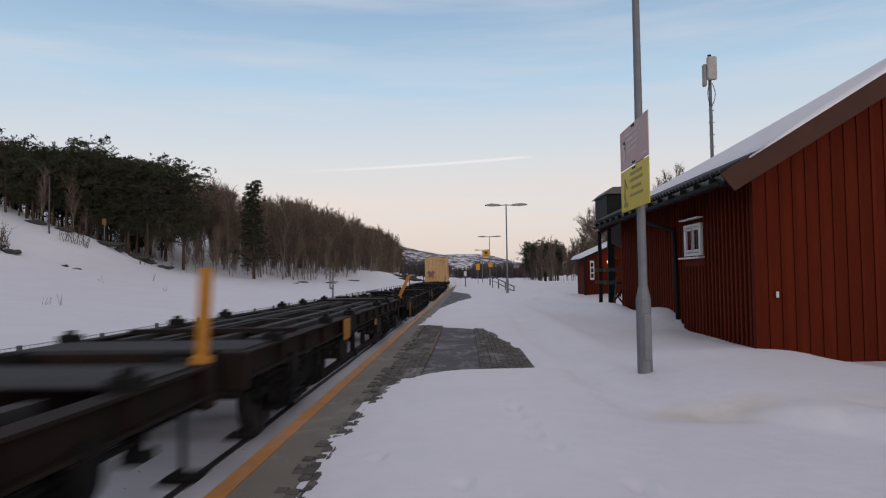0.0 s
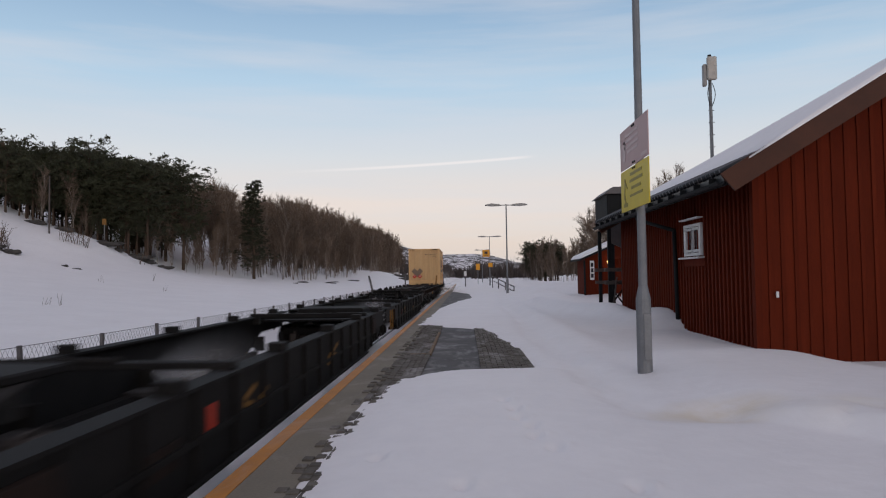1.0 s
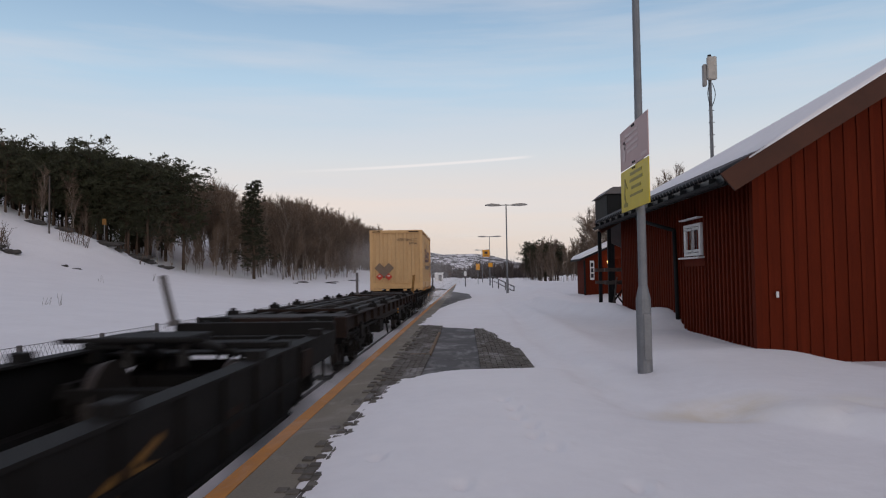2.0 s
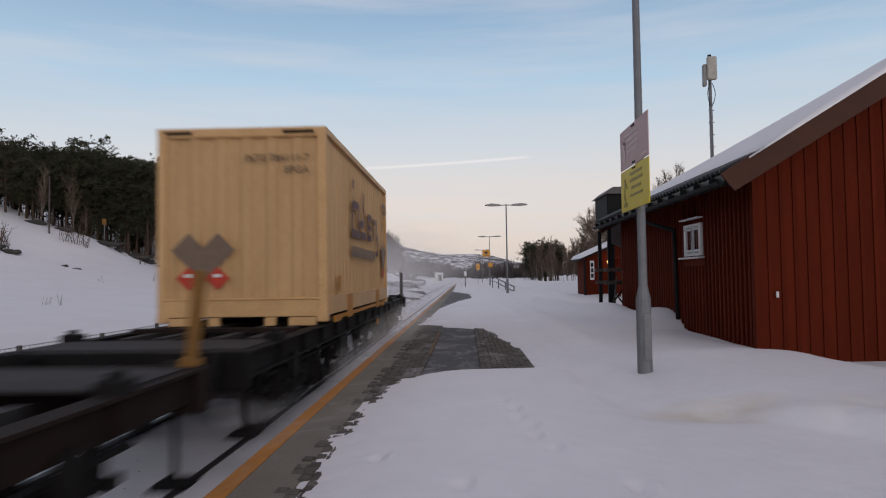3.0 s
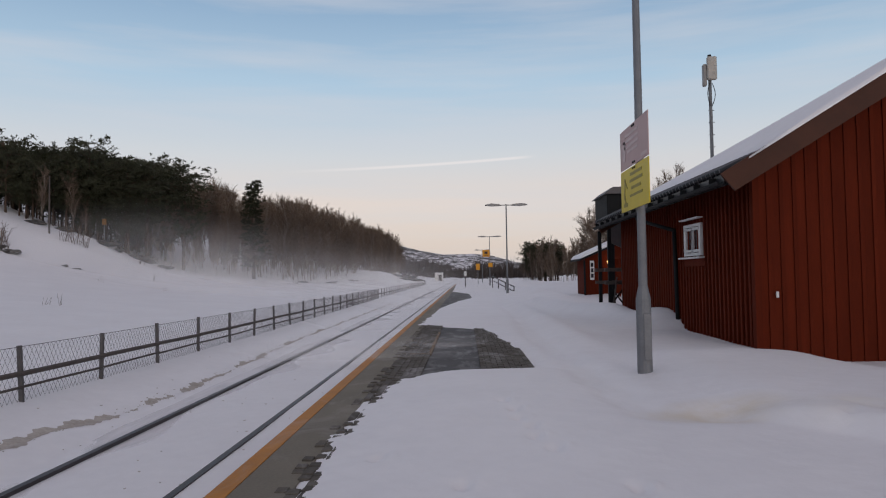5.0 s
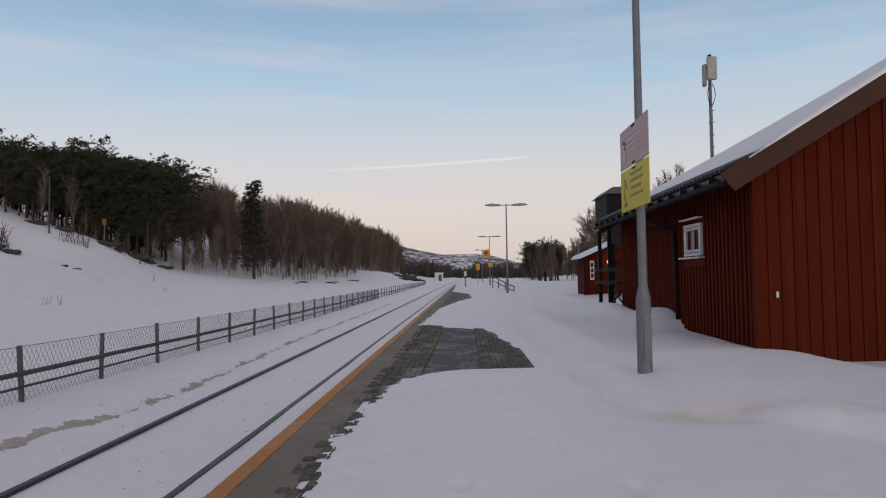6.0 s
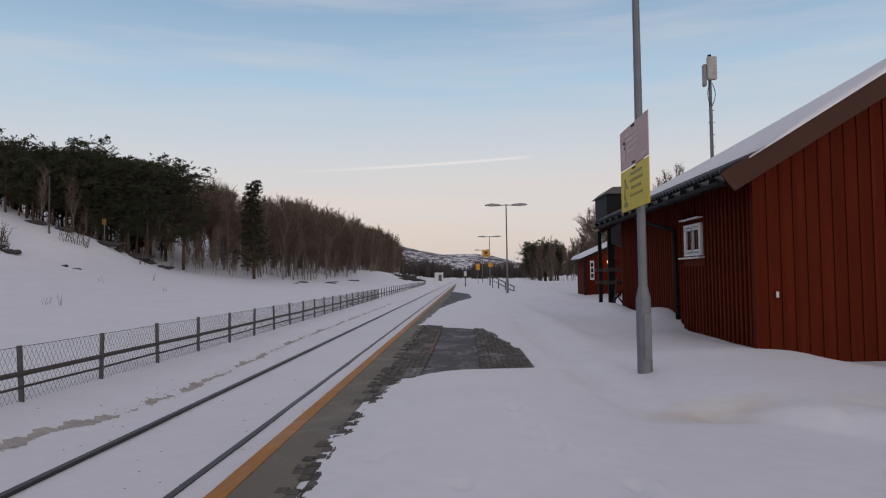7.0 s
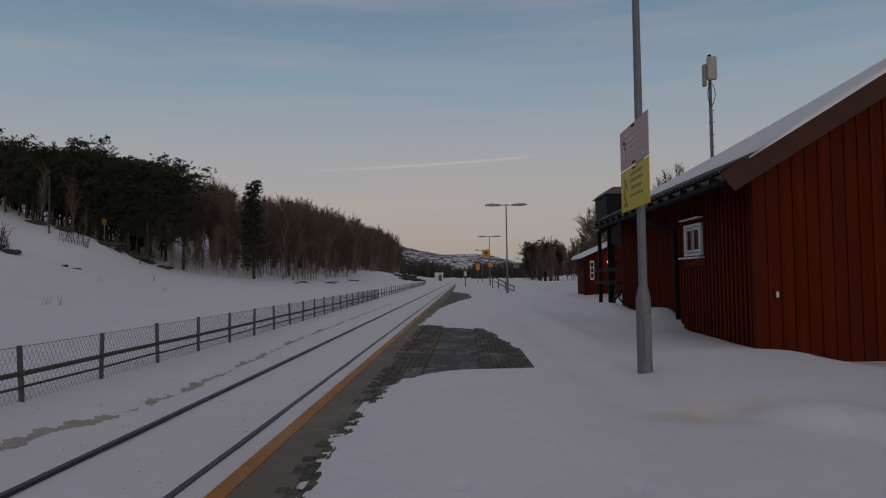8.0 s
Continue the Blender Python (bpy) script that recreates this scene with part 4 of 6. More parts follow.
def pocket_wagon():
    """Articulated wagon in two troughs, with a hitch for trailers."""
    half = 16.55
    w = thing("pocket_wagon", pose(TRACK_X, 0, RAIL_Z), "long articulated black pocket wagon with open troughs", "freight wagon", "train wagons")
    add_ends(w, half, "wagon")
    for s in (-1, 1):
        y0, y1 = sorted((s * 0.35, s * (half - 0.2)))
        L, ym = y1 - y0, (y0 + y1) / 2
        for sx in (-1, 1):
            bm = bmesh.new()
            a, b = y0 + 2.3, y1 - 2.3
            prism(bm, [(y0, 0.84), (y0, 1.20), (y1, 1.20), (y1, 0.84), (b + 0.5, 0.84), (b - 0.5, 0.46), (a + 0.5, 0.46), (a - 0.5, 0.84)], 0, sx * 1.25 - 0.015, sx * 1.25 + 0.015)
            box(bm, (sx * 1.19, ym, 1.19), (0.20, L, 0.03))
            box(bm, (sx * 1.22, ym, 0.47), (0.16, L - 5.6, 0.03))
            box(bm, (sx * 1.27, ym, 0.80), (0.05, L - 4.8, 0.05))
            box(bm, (sx * 1.05, ym, 0.48), (0.12, L - 5.8, 0.08))
            for k in range(14):
                y = a + (b - a) * k / 13
                box(bm, (sx * 1.28, y, 0.86), (0.05, 0.04, 0.66))
                if k % 3 == 1:
                    box(bm, (sx * 1.14, y, 0.62), (0.20, 0.10, 0.30))
            for k in range(4):
                box(bm, (sx * 1.26, a + (b - a) * (0.2 + 0.2 * k), 0.95), (0.012, 0.9, 0.05))
            part("trough_side", bm, "wagon", w, at=pose(0, 0, -0.17))
            for py in (a + 1.2, b - 2.4):
                part("panel_mark", boxes(((sx * 1.268, py, 0.62), (0.006, 0.5, 0.2))), "rust", w, "rusty data panel")
            for py, pz, ln in ((a + 3.1, 0.78, 0.34), (a + 3.55, 0.70, 0.26), (b - 4.0, 0.76, 0.4), (b - 4.5, 0.68, 0.22)):
                part("scrawl", boxes(((sx * 1.270, py, pz), (0.006, ln, 0.05), pose(0, 0, 0, 14)), ((sx * 1.270, py - 0.06, pz - 0.10), (0.006, ln * 0.7, 0.045), pose(0, 0, 0, -9))), "dull_amber", w, "faded amber paint marks")
            part("red_mark", boxes(((sx * 1.270, a + 2.1, 0.74), (0.006, 0.14, 0.22))), "redsign", w, "small red plate")
        part("trough_floor", boxes(((0, ym, 0.33), (0.7, L - 5.2, 0.03)), ((0, ym - 2.6, 0.36), (2.3, 0.5, 0.06)), ((0, ym + 2.6, 0.36), (2.3, 0.5, 0.06)), ((0, ym, 0.36), (2.3, 0.4, 0.06))), "frost", w, "snow-dusted open trough floor")
        for e in (y0 + 1.15, y1 - 1.15):
            part("end_deck", boxes(((0, e, 1.10), (2.35, 2.2, 0.04)), ((0, e - 0.7, 1.14), (2.2, 0.12, 0.05)), ((0, e + 0.7, 1.14), (2.2, 0.12, 0.05)), ((-0.5, e, 1.14), (0.12, 1.5, 0.05)), ((0.5, e, 1.14), (0.12, 1.5, 0.05))), "wagon", w, bevel=0.006, at=pose(0, 0, -0.17))
        for y in (y0 + L * 0.32, y1 - 2.6):
            part("folding_bar", boxes(((0, y, 1.24), (2.45, 0.16, 0.07)), ((-1.1, y, 1.15), (0.16, 0.2, 0.2)), ((1.1, y, 1.15), (0.16, 0.2, 0.2))), "wagon", w, bevel=0.01, at=pose(0, 0, -0.17))
        for x in (-1.2, 1.2):
            for k in range(6):
                part("container_spigot", boxes(((x, y0 + 1 + (L - 2) * k / 5, 1.25), (0.18, 0.22, 0.10))), "wagon", w, bevel=0.01, at=pose(0, 0, -0.17))
        # hitch with its two struts
        hy = s * (half - 3.6)
        hitch = part("hitch", boxes(((0, hy, 1.40), (0.95, 0.75, 0.07)), ((0, hy - s * 0.55, 1.42), (1.5, 0.05, 0.05))), "wagon", w, "raised black trailer hitch", bevel=0.015, at=pose(0, 0, -0.17))
        part("strut", tubes(((-0.4, hy, 1.38), (-0.45, hy + s * 1.2, 1.1), 0.06), ((0.4, hy, 1.38), (0.45, hy + s * 1.2, 1.1), 0.06), ((-0.3, hy, 1.38), (-0.3, hy, 1.1), 0.05), ((0.3, hy, 1.38), (0.3, hy, 1.1), 0.05)), "frost", hitch)
        for by in (y0 + 2.0, y1 - 2.0):
            part("bracket", boxes(((1.27, by, 0.78), (0.10, 0.5, 0.32))), "rust", w)
        part("handrail", tubes(((1.30, y0 + 1.2, 0.95), (1.30, y0 + 1.2, 0.45), 0.02), ((1.30, y0 + 0.7, 0.95), (1.30, y0 + 0.7, 0.45), 0.02), ((1.30, y0 + 1.2, 0.45), (1.30, y0 + 0.7, 0.45), 0.016)), "dull_amber", w, "amber grab rail")
    for y in (-half + 2.3, 0.0, half - 2.3):
        add_bogie(w, y)
    part("joint", boxes(((0, 0, 0.95), (1.6, 1.3, 0.3))), "wagon", w, bevel=0.03)
    add_stake(w, -1.2, half - 0.3, 0.8, "postgrey", -14)
    return w


def letters(text, size, mat, parent, at, name="lettering"):
    cu = bpy.data.curves.new("lettering", "FONT")
    cu.body, cu.size, cu.extrude, cu.align_x = text, size, 0.001, "RIGHT"
    tmp = bpy.data.objects.new("tmp", cu)
    scene.collection.objects.link(tmp)
    me = bpy.data.meshes.new_from_object(tmp.evaluated_get(bpy.context.evaluated_depsgraph_get()))
    bpy.data.objects.remove(tmp)
    me.materials.clear()
    return part(name, me, mat, parent, at=at)


def corrugated(length, height, pitch, depth):
    """Trapezoid sheet in x (length) and z (height), proud towards -y."""
    xs = []
    n = max(1, round(length / pitch))
    p = length / n
    for i in range(n):
        xs += [(i * p, 0), (i * p + p * 0.30, 0), (i * p + p * 0.42, depth), (i * p + p * 0.86, depth)]
    xs.append((length, 0))
    verts = [(x, d, 0) for x, d in xs] + [(x, d, height) for x, d in xs]
    k = len(xs)
    faces = [(i, i + 1, i + 1 + k, i + k) for i in range(k - 1)]
    return verts, faces


def container():
    """Tall pallet-wide box with corrugated walls, a smooth lower band and steel corner posts; zero at the near end, at floor height."""
    W, L, H, band = 2.55, 7.82, 2.91, 0.34
    c = thing("shipping_container", pose(TRACK_X, 0, RAIL_Z + 1.2), "cream corrugated shipping container with rust-edged corners", "container")
    hw = W / 2
    for s in (-1, 1):
        v, f = corrugated(L - 0.24, H - band - 0.1, 0.36, 0.05)
        m = pose(s * (hw - 0.052), 0.12 if s > 0 else L - 0.12, band, 0, 0, 90 * s)
        me = mesh_np([tuple(m @ Vector((x, (d if s > 0 else d), z))) for x, d, z in v], f, "cream")
        side = part("side_panel", me, "cream", c)
        if s > 0:
            x = hw + 0.004
            bars = []
            for (y, z, sy, sz) in ((2.45, 2.28, 0.16, 0.16), (2.35, 1.62, 0.14, 0.62), (2.75, 1.92, 0.62, 0.15), (3.05, 1.72, 0.14, 0.5), (2.75, 1.38, 0.95, 0.15), (3.75, 1.95, 0.13, 0.62), (3.5, 1.62, 0.5, 0.15), (3.75, 1.40, 0.7, 0.14), (4.35, 1.62, 0.14, 0.5), (4.65, 1.84, 0.5, 0.13), (4.65, 1.62, 0.4, 0.11), (4.65, 1.40, 0.5, 0.13), (5.15, 1.62, 0.13, 0.5), (5.4, 1.80, 0.3, 0.12), (5.75, 1.64, 0.13, 0.5), (5.95, 1.30, 0.12, 0.5), (5.8, 1.10, 0.4, 0.12)):
                bars.append(((x, y, z + 0.08), (0.006, sy, sz)))
            part("logo", boxes(*bars), "plum", side, "plum block lettering shapes")
            bars = [((x, 2.35 + k * 0.27, 1.12 + 0.0), (0.006, 0.19, 0.2)) for k in range(12)]
            part("small_lettering", boxes(*bars), "placard", side, "grey line of small lettering")
            part("placard", boxes(((x, 6.85, 1.25), (0.006, 0.36, 0.36), pose(0, 0, 0, 45)), ((x, 7.25, 1.25), (0.006, 0.34, 0.34), pose(0, 0, 0, 45)), ((x, 7.05, 0.95), (0.008, 0.30, 0.42))), "placard", side, "grey diamond placards")
            part("red_placard", boxes(((x, 6.95, 0.74), (0.010, 0.22, 0.22), pose(0, 0, 0, 45))), "redsign", side, "red diamond placard")
            for yy, zz, ln in ((7.2, 2.42, 0.62), (7.3, 2.26, 0.4)):
                part("data_bar", boxes(((x, yy, zz), (0.006, ln, 0.10))), "placard", side)
            for yy, zz, ln in ((7.25, 1.95, 0.2), (1.0, 0.55, 0.26)):
                part("data_plate", boxes(((x, yy, zz), (0.006, ln, ln))), "amber", side, "small amber data plate")
        bot = part("bottom_rail", boxes(((s * (hw - 0.03), L / 2, band / 2 + 0.06), (0.06, L - 0.3, band - 0.06))), "cream2", c, "smooth lower side band", bevel=0.006)
        for yy in (2.0, L - 2.0):
            part("fork_pocket", boxes(((s * (hw + 0.002), yy, 0.16), (0.02, 0.52, 0.40))), "amber", bot, "amber painted lifting pocket")
        part("grip_rail", boxes(((s * (hw - 0.02), L / 2, 0.02), (0.05, 5.6, 0.06)), ((s * (hw - 0.02), 0.9, 0.0), (0.05, 0.5, 0.1)), ((s * (hw - 0.02), L - 0.9, 0.0), (0.05, 0.5, 0.1))), "amber", bot, "amber lower grip edge")
        part("top_rail", boxes(((s * (hw - 0.035), L / 2, H - 0.05), (0.07, L - 0.2, 0.10))), "cream2", c, bevel=0.008)
    for y, s in ((0.045, 1), (L - 0.045, -1)):
        v, f = corrugated(W - 0.24, H - band - 0.14, 0.38, 0.042)
        m = pose((-hw + 0.12) * s, y, band, 0, 0, 0 if s > 0 else 180)
        me = mesh_np([tuple(m @ Vector(p)) for p in v], f, "cream")
        end = part("end_panel", me, "cream", c)
        yo = y - s * 0.05
        part("bottom_sill", boxes(((0, y, band / 2 + 0.04), (W - 0.2, 0.07, band - 0.08)), ((0, y - s * 0.02, band + 0.005), (W - 0.2, 0.07, 0.03))), "cream2", c, bevel=0.006)
        part("top_header", boxes(((0, y, H - 0.07), (W - 0.2, 0.09, 0.14))), "cream2", c, bevel=0.008)
        for fx, fw in ((-0.95, 0.40), (0.86, 0.46)):
            part("scuff", boxes(((fx, yo - s * 0.004, H - 0.075), (fw, 0.012, 0.05))), "rust", c, "rust scuff under the corner")
        for fx, fw in ((-0.42, 0.16), (0.42, 0.16), (-0.9, 0.4), (0.9, 0.4)):
            part("foot", boxes(((fx, y, 0.01), (fw, 0.09, 0.12))), "cream2", c)
        if s > 0:
            letters("INTE 784111-7", 0.155, "ink", end, pose(1.02, yo - 0.004, H - 0.52, 90, 0, 0))
            letters("EPGA", 0.155, "ink", end, pose(1.02, yo - 0.004, H - 0.70, 90, 0, 0))
            d = boxes(((-0.80, yo, 1.08), (0.36, 0.008, 0.36), pose(0, 0, 0, 0, 45, 0)), ((-0.36, yo, 1.08), (0.36, 0.008, 0.36), pose(0, 0, 0, 0, 45, 0)), ((-0.58, yo, 0.86), (0.36, 0.006, 0.36), pose(0, 0, 0, 0, 45, 0)))
            part("placard", d, "placard", end, "grey diamond hazard placards")
            part("red_placard", boxes(((-0.80, yo - 0.004, 0.66), (0.25, 0.008, 0.25), pose(0, 0, 0, 0, 45, 0))), "redsign", end, "red diamond placard")
            part("red_placard", boxes(((-0.36, yo - 0.004, 0.66), (0.25, 0.008, 0.25), pose(0, 0, 0, 0, 45, 0))), "redsign", end, "red diamond placard")
            part("placard_print", boxes(((-0.80, yo - 0.010, 0.70), (0.12, 0.004, 0.05)), ((-0.36, yo - 0.010, 0.70), (0.12, 0.004, 0.05))), "white", end)
    for x in (-1, 1):
        for y in (0.06, L - 0.06):
            part("corner_post", boxes(((x * (hw - 0.07), y, H / 2), (0.14, 0.12, H - 0.2))), "cream2", c, bevel=0.01)
            for z in (0.06, H - 0.06):
                part("corner_casting", boxes(((x * (hw - 0.08), y + (0.02 if y < 1 else -0.02), z), (0.17, 0.17, 0.12))), "cream2", c, bevel=0.012)
    part("roof_sheet", boxes(((0, L / 2, H - 0.03), (W - 0.1, L - 0.1, 0.03))), "cream", c)
    part("floor_frame", boxes(((0, L / 2, 0.13), (W - 0.14, L - 0.2, 0.14))), "wagon", c)
    return c


NEAR_END = 10.15 + SPEED * 3.0  # the container's near end at 0 s
# middle of each wagon, measured from the container's near end (negative: ahead of it)
w_rear = flat_wagon("container_wagon", 8.7, "wagon", "black container flat wagon carrying one container", truss=True, stakes=((1.12, 8.55, 0.85, "postgrey", 0),))
w_flat = flat_wagon("flat_wagon", 8.35, "rust", "empty rusty brown flat wagon with crossbeams", stakes=((1.12, 8.3, 0.78, "dull_amber", 6, "dull amber stake"), (-1.15, 8.2, 0.9, "postgrey", 0)))
w_pocket = pocket_wagon()
w_flat2 = flat_wagon("flat_wagon", 8.35, "rust", "empty rusty flat wagon with truss rods", truss=True, stakes=((1.1, 8.15, 0.85, "amber", 26, "leaning amber stake"),))
part("amber_panel", boxes(((1.26, -2.84, 0.96), (0.03, 0.55, 0.34))), "amber", w_flat2, "amber painted plate on the sill", bevel=0.01)
part("grab_frame", tubes(((-1.15, 8.45, 1.1), (-1.15, 8.45, 2.05), 0.03), ((-1.15, 7.98, 1.5), (-1.15, 7.98, 2.05), 0.026), ((-1.15, 7.98, 2.05), (-1.15, 8.45, 2.05), 0.026), ((-1.15, 7.98, 1.5), (-1.15, 8.45, 1.5), 0.026)), "galv", w_flat2, "grey loop of tube standing on the deck")
w_flat3 = flat_wagon("flat_wagon", 8.35, "rust", "empty dark flat wagon at the head of the group", truss=True, stakes=((1.15, 8.3, 0.80, "amber", 3, "amber stake"),))
box_load = container()
TRAIN = [(w_rear, 5.0), (w_flat, -13.0), (w_pocket, -38.9), (w_flat2, -64.7), (w_flat3, -82.15), (box_load, 0.0)]


# ---- trees ----
class Sticks:
    """Collects thin three- to six-sided tapered sticks and small flat needles as plain arrays."""

    def __init__(self):
        self.v, self.f = [], []

    def stick(self, pts, radii, n=3):
        k0 = len(self.v)
        for i, p in enumerate(pts):
            q = pts[min(i + 1, len(pts) - 1)] - pts[max(i - 1, 0)]
            q.normalize()
            a = q.orthogonal().normalized()
            b = q.cross(a)
            for j in range(n):
                t = 2 * math.pi * j / n
                self.v.append(tuple(p + (a * math.cos(t) + b * math.sin(t)) * radii[i]))
        for i in range(len(pts) - 1):
            for j in range(n):
                self.f.append((k0 + i * n + j, k0 + i * n + (j + 1) % n, k0 + (i + 1) * n + (j + 1) % n, k0 + (i + 1) * n + j))

    def blade(self, a, b, w, rng):
        """One thin tapering twig."""
        d = (b - a).normalized()
        s = d.cross(Vector((rng.gauss(0, 1), rng.gauss(0, 1), rng.gauss(0, 1))))
        s = s.normalized() * w * 0.5
        k = len(self.v)
        self.v += [tuple(a - s), tuple(a + s), tuple(b)]
        self.f.append((k, k + 1, k + 2))

    def tuft(self, c, r, rng, n=9):
        """A spray of narrow needle blades around a point."""
        for _ in range(n):
            d = Vector((rng.gauss(0, 1), rng.gauss(0, 1), rng.gauss(0.35, 0.7))).normalized()
            s = d.orthogonal().normalized() * r * 0.19
            k = len(self.v)
            b = c + d * r * 0.1
            self.v += [tuple(b - s), tuple(b + s), tuple(c + d * r * rng.uniform(0.7, 1.2))]
            self.f.append((k, k + 1, k + 2))

    def mesh(self, mat):
        return mesh_np(self.v, self.f, mat)


def birch_meshes(seed, h):
    """Bare birch: bent trunk, upswept limbs, fine twigs."""
    rng = random.Random(seed)
    trunk, crown = Sticks(), Sticks()
    stems = rng.choice((1, 1, 1, 2))
    for s in range(stems):
        lean = Vector((rng.uniform(-0.12, 0.12), rng.uniform(-0.12, 0.12), 1))
        hh = h * rng.uniform(0.8, 1.0)
        pts = [Vector((rng.uniform(-0.2, 0.2) * (stems > 1), 0, -0.4))]
        for i in range(1, 8):
            pts.append(pts[0] + lean * hh * i / 7 + Vector((rng.uniform(-0.12, 0.12), rng.uniform(-0.12, 0.12), 0)) * i * 0.4)
        r0 = 0.0058 * h
        trunk.stick(pts, [r0 * (1 - 0.12 * i) for i in range(8)], 6)
        for b in range(30 if stems == 1 else 15):
            f = rng.uniform(0.22, 0.99)
            i = min(6, int(f * 7))
            base = pts[i].lerp(pts[i + 1], f * 7 - i)
            a = rng.uniform(0, 2 * math.pi)
            ln = h * rng.uniform(0.13, 0.25) * (1.2 - f * 0.6)
            d = Vector((math.cos(a), math.sin(a), rng.uniform(1.3, 3.0))).normalized()
            mid, tip = base + d * ln * 0.5, base + d * ln + Vector((0, 0, ln * 0.2))
            trunk.stick([base, mid, tip], [0.021, 0.014, 0.007])
            for t in range(12):
                g = rng.uniform(0.15, 1.0)
                st = base.lerp(mid, g * 2) if g < 0.5 else mid.lerp(tip, g * 2 - 1)
                d2 = (d + Vector((rng.gauss(0, 0.55), rng.gauss(0, 0.55), rng.gauss(0.25, 0.4)))).normalized()
                l2 = ln * rng.uniform(0.35, 0.7)
                e = st + d2 * l2
                crown.blade(st, e, 0.034, rng)
                for u in range(6):
                    s2 = st.lerp(e, rng.uniform(0.2, 0.95))
                    crown.blade(s2, s2 + (d2 + Vector((rng.gauss(0, 0.55), rng.gauss(0, 0.55), rng.gauss(0.15, 0.4)))).normalized() * l2 * rng.uniform(0.4, 0.75), 0.026, rng)
    return trunk, crown


def pine_meshes(seed, h, slim=False):
    """Scots pine: bare lower trunk, tiers of limbs, uneven clumped crown."""
    rng = random.Random(seed)
    trunk, crown = Sticks(), Sticks()
    pts = [Vector((0, 0, -0.4))]
    for i in range(1, 8):
        pts.append(Vector((rng.uniform(-0.1, 0.1) * i * 0.4, rng.uniform(-0.1, 0.1) * i * 0.4, h * i / 7)))
    trunk.stick(pts, [0.018 * h * (1 - 0.12 * i) for i in range(8)], 6)
    low = 0.14 if slim else 0.3
    for b in range(44):
        f = low + (1 - low) * (b / 44) ** 0.9
        i = min(6, int(f * 7))
        base = pts[i].lerp(pts[i + 1], min(1, f * 7 - i))
        a = b * 2.4 + rng.uniform(-0.5, 0.5)
        spread = (1.05 - f) if slim else (0.55 + 0.6 * math.sin(min(1, (f - low) / (1 - low)) * 2.6))
        ln = h * (0.22 if slim else 0.26) * spread * rng.uniform(0.6, 1.2) + 0.15
        d = Vector((math.cos(a), math.sin(a), rng.uniform(-0.05, 0.5))).normalized()
        tip = base + d * ln
        trunk.stick([base, tip], [0.03, 0.01])
        heads = [base.lerp(tip, g) + Vector((rng.gauss(0, 0.16), rng.gauss(0, 0.16), rng.gauss(0.08, 0.08))) for g in (0.45, 0.75, 1.0)]
        for t in range(19):
            c = heads[t % 3] + Vector((rng.gauss(0, 0.20), rng.gauss(0, 0.20), rng.gauss(0.04, 0.10))) * (0.7 + ln * 0.4)
            crown.tuft(c, rng.uniform(0.16, 0.32), rng, 8)
    return trunk, crown


def tree_maker(kind):
    made = []
    for s in range(4):
        h = 1.0
        if kind == "birch":
            h = (7.5, 8.5, 9.2, 6.5)[s]
            t, c = birch_meshes(11 + s, h)
            made.append((t, c, t.mesh("birch"), c.mesh("twig"), h))
        else:
            h = (8.0, 9.0, 7.0, 8.5)[s]
            t, c = pine_meshes(31 + s, h, slim=s == 3)
            made.append((t, c, t.mesh("pinebark"), c.mesh("needle"), h))
    return made


BIRCHES, PINES = tree_maker("birch"), tree_maker("pine")
first_of = {}


def plant(kind, k, x, y, scale, turn, z=None):
    src = (BIRCHES if kind == "birch" else PINES)[k]
    m = pose(x, y, ground_at(x, y) - 0.1 if z is None else z, 0, 0, turn) @ Matrix.Diagonal((scale, scale, scale, 1))
    name, label = ("birch_tree", "bare brown birch with fine upswept twigs") if kind == "birch" else ("pine_tree", "dark green pine with clumped uneven crown")
    t = thing(name, m, label, "tree", "bare birches" if kind == "birch" else "dark pines")
    part("trunk", src[2], "birch", t)
    part("crown", src[3], "twig", t)
    return t


CANOPY_R = (0.088, 0.100, 0.133, 0.182, 0.232, 0.265, 0.307, 0.349, 0.391, 0.433, 0.484, 0.569, 0.638, 0.688)
CANOPY_E = (0.043, 0.065, 0.078, 0.099, 0.118, 0.127, 0.135, 0.147, 0.156, 0.172, 0.179, 0.204, 0.200, 0.230)


def stand_height(x, y):
    """How tall the wood has grown here: a rising, even canopy that follows the hill."""
    return float(np.interp(-x / y, CANOPY_R, CANOPY_E)) * y + EYE_Z - ground_at(x, y)


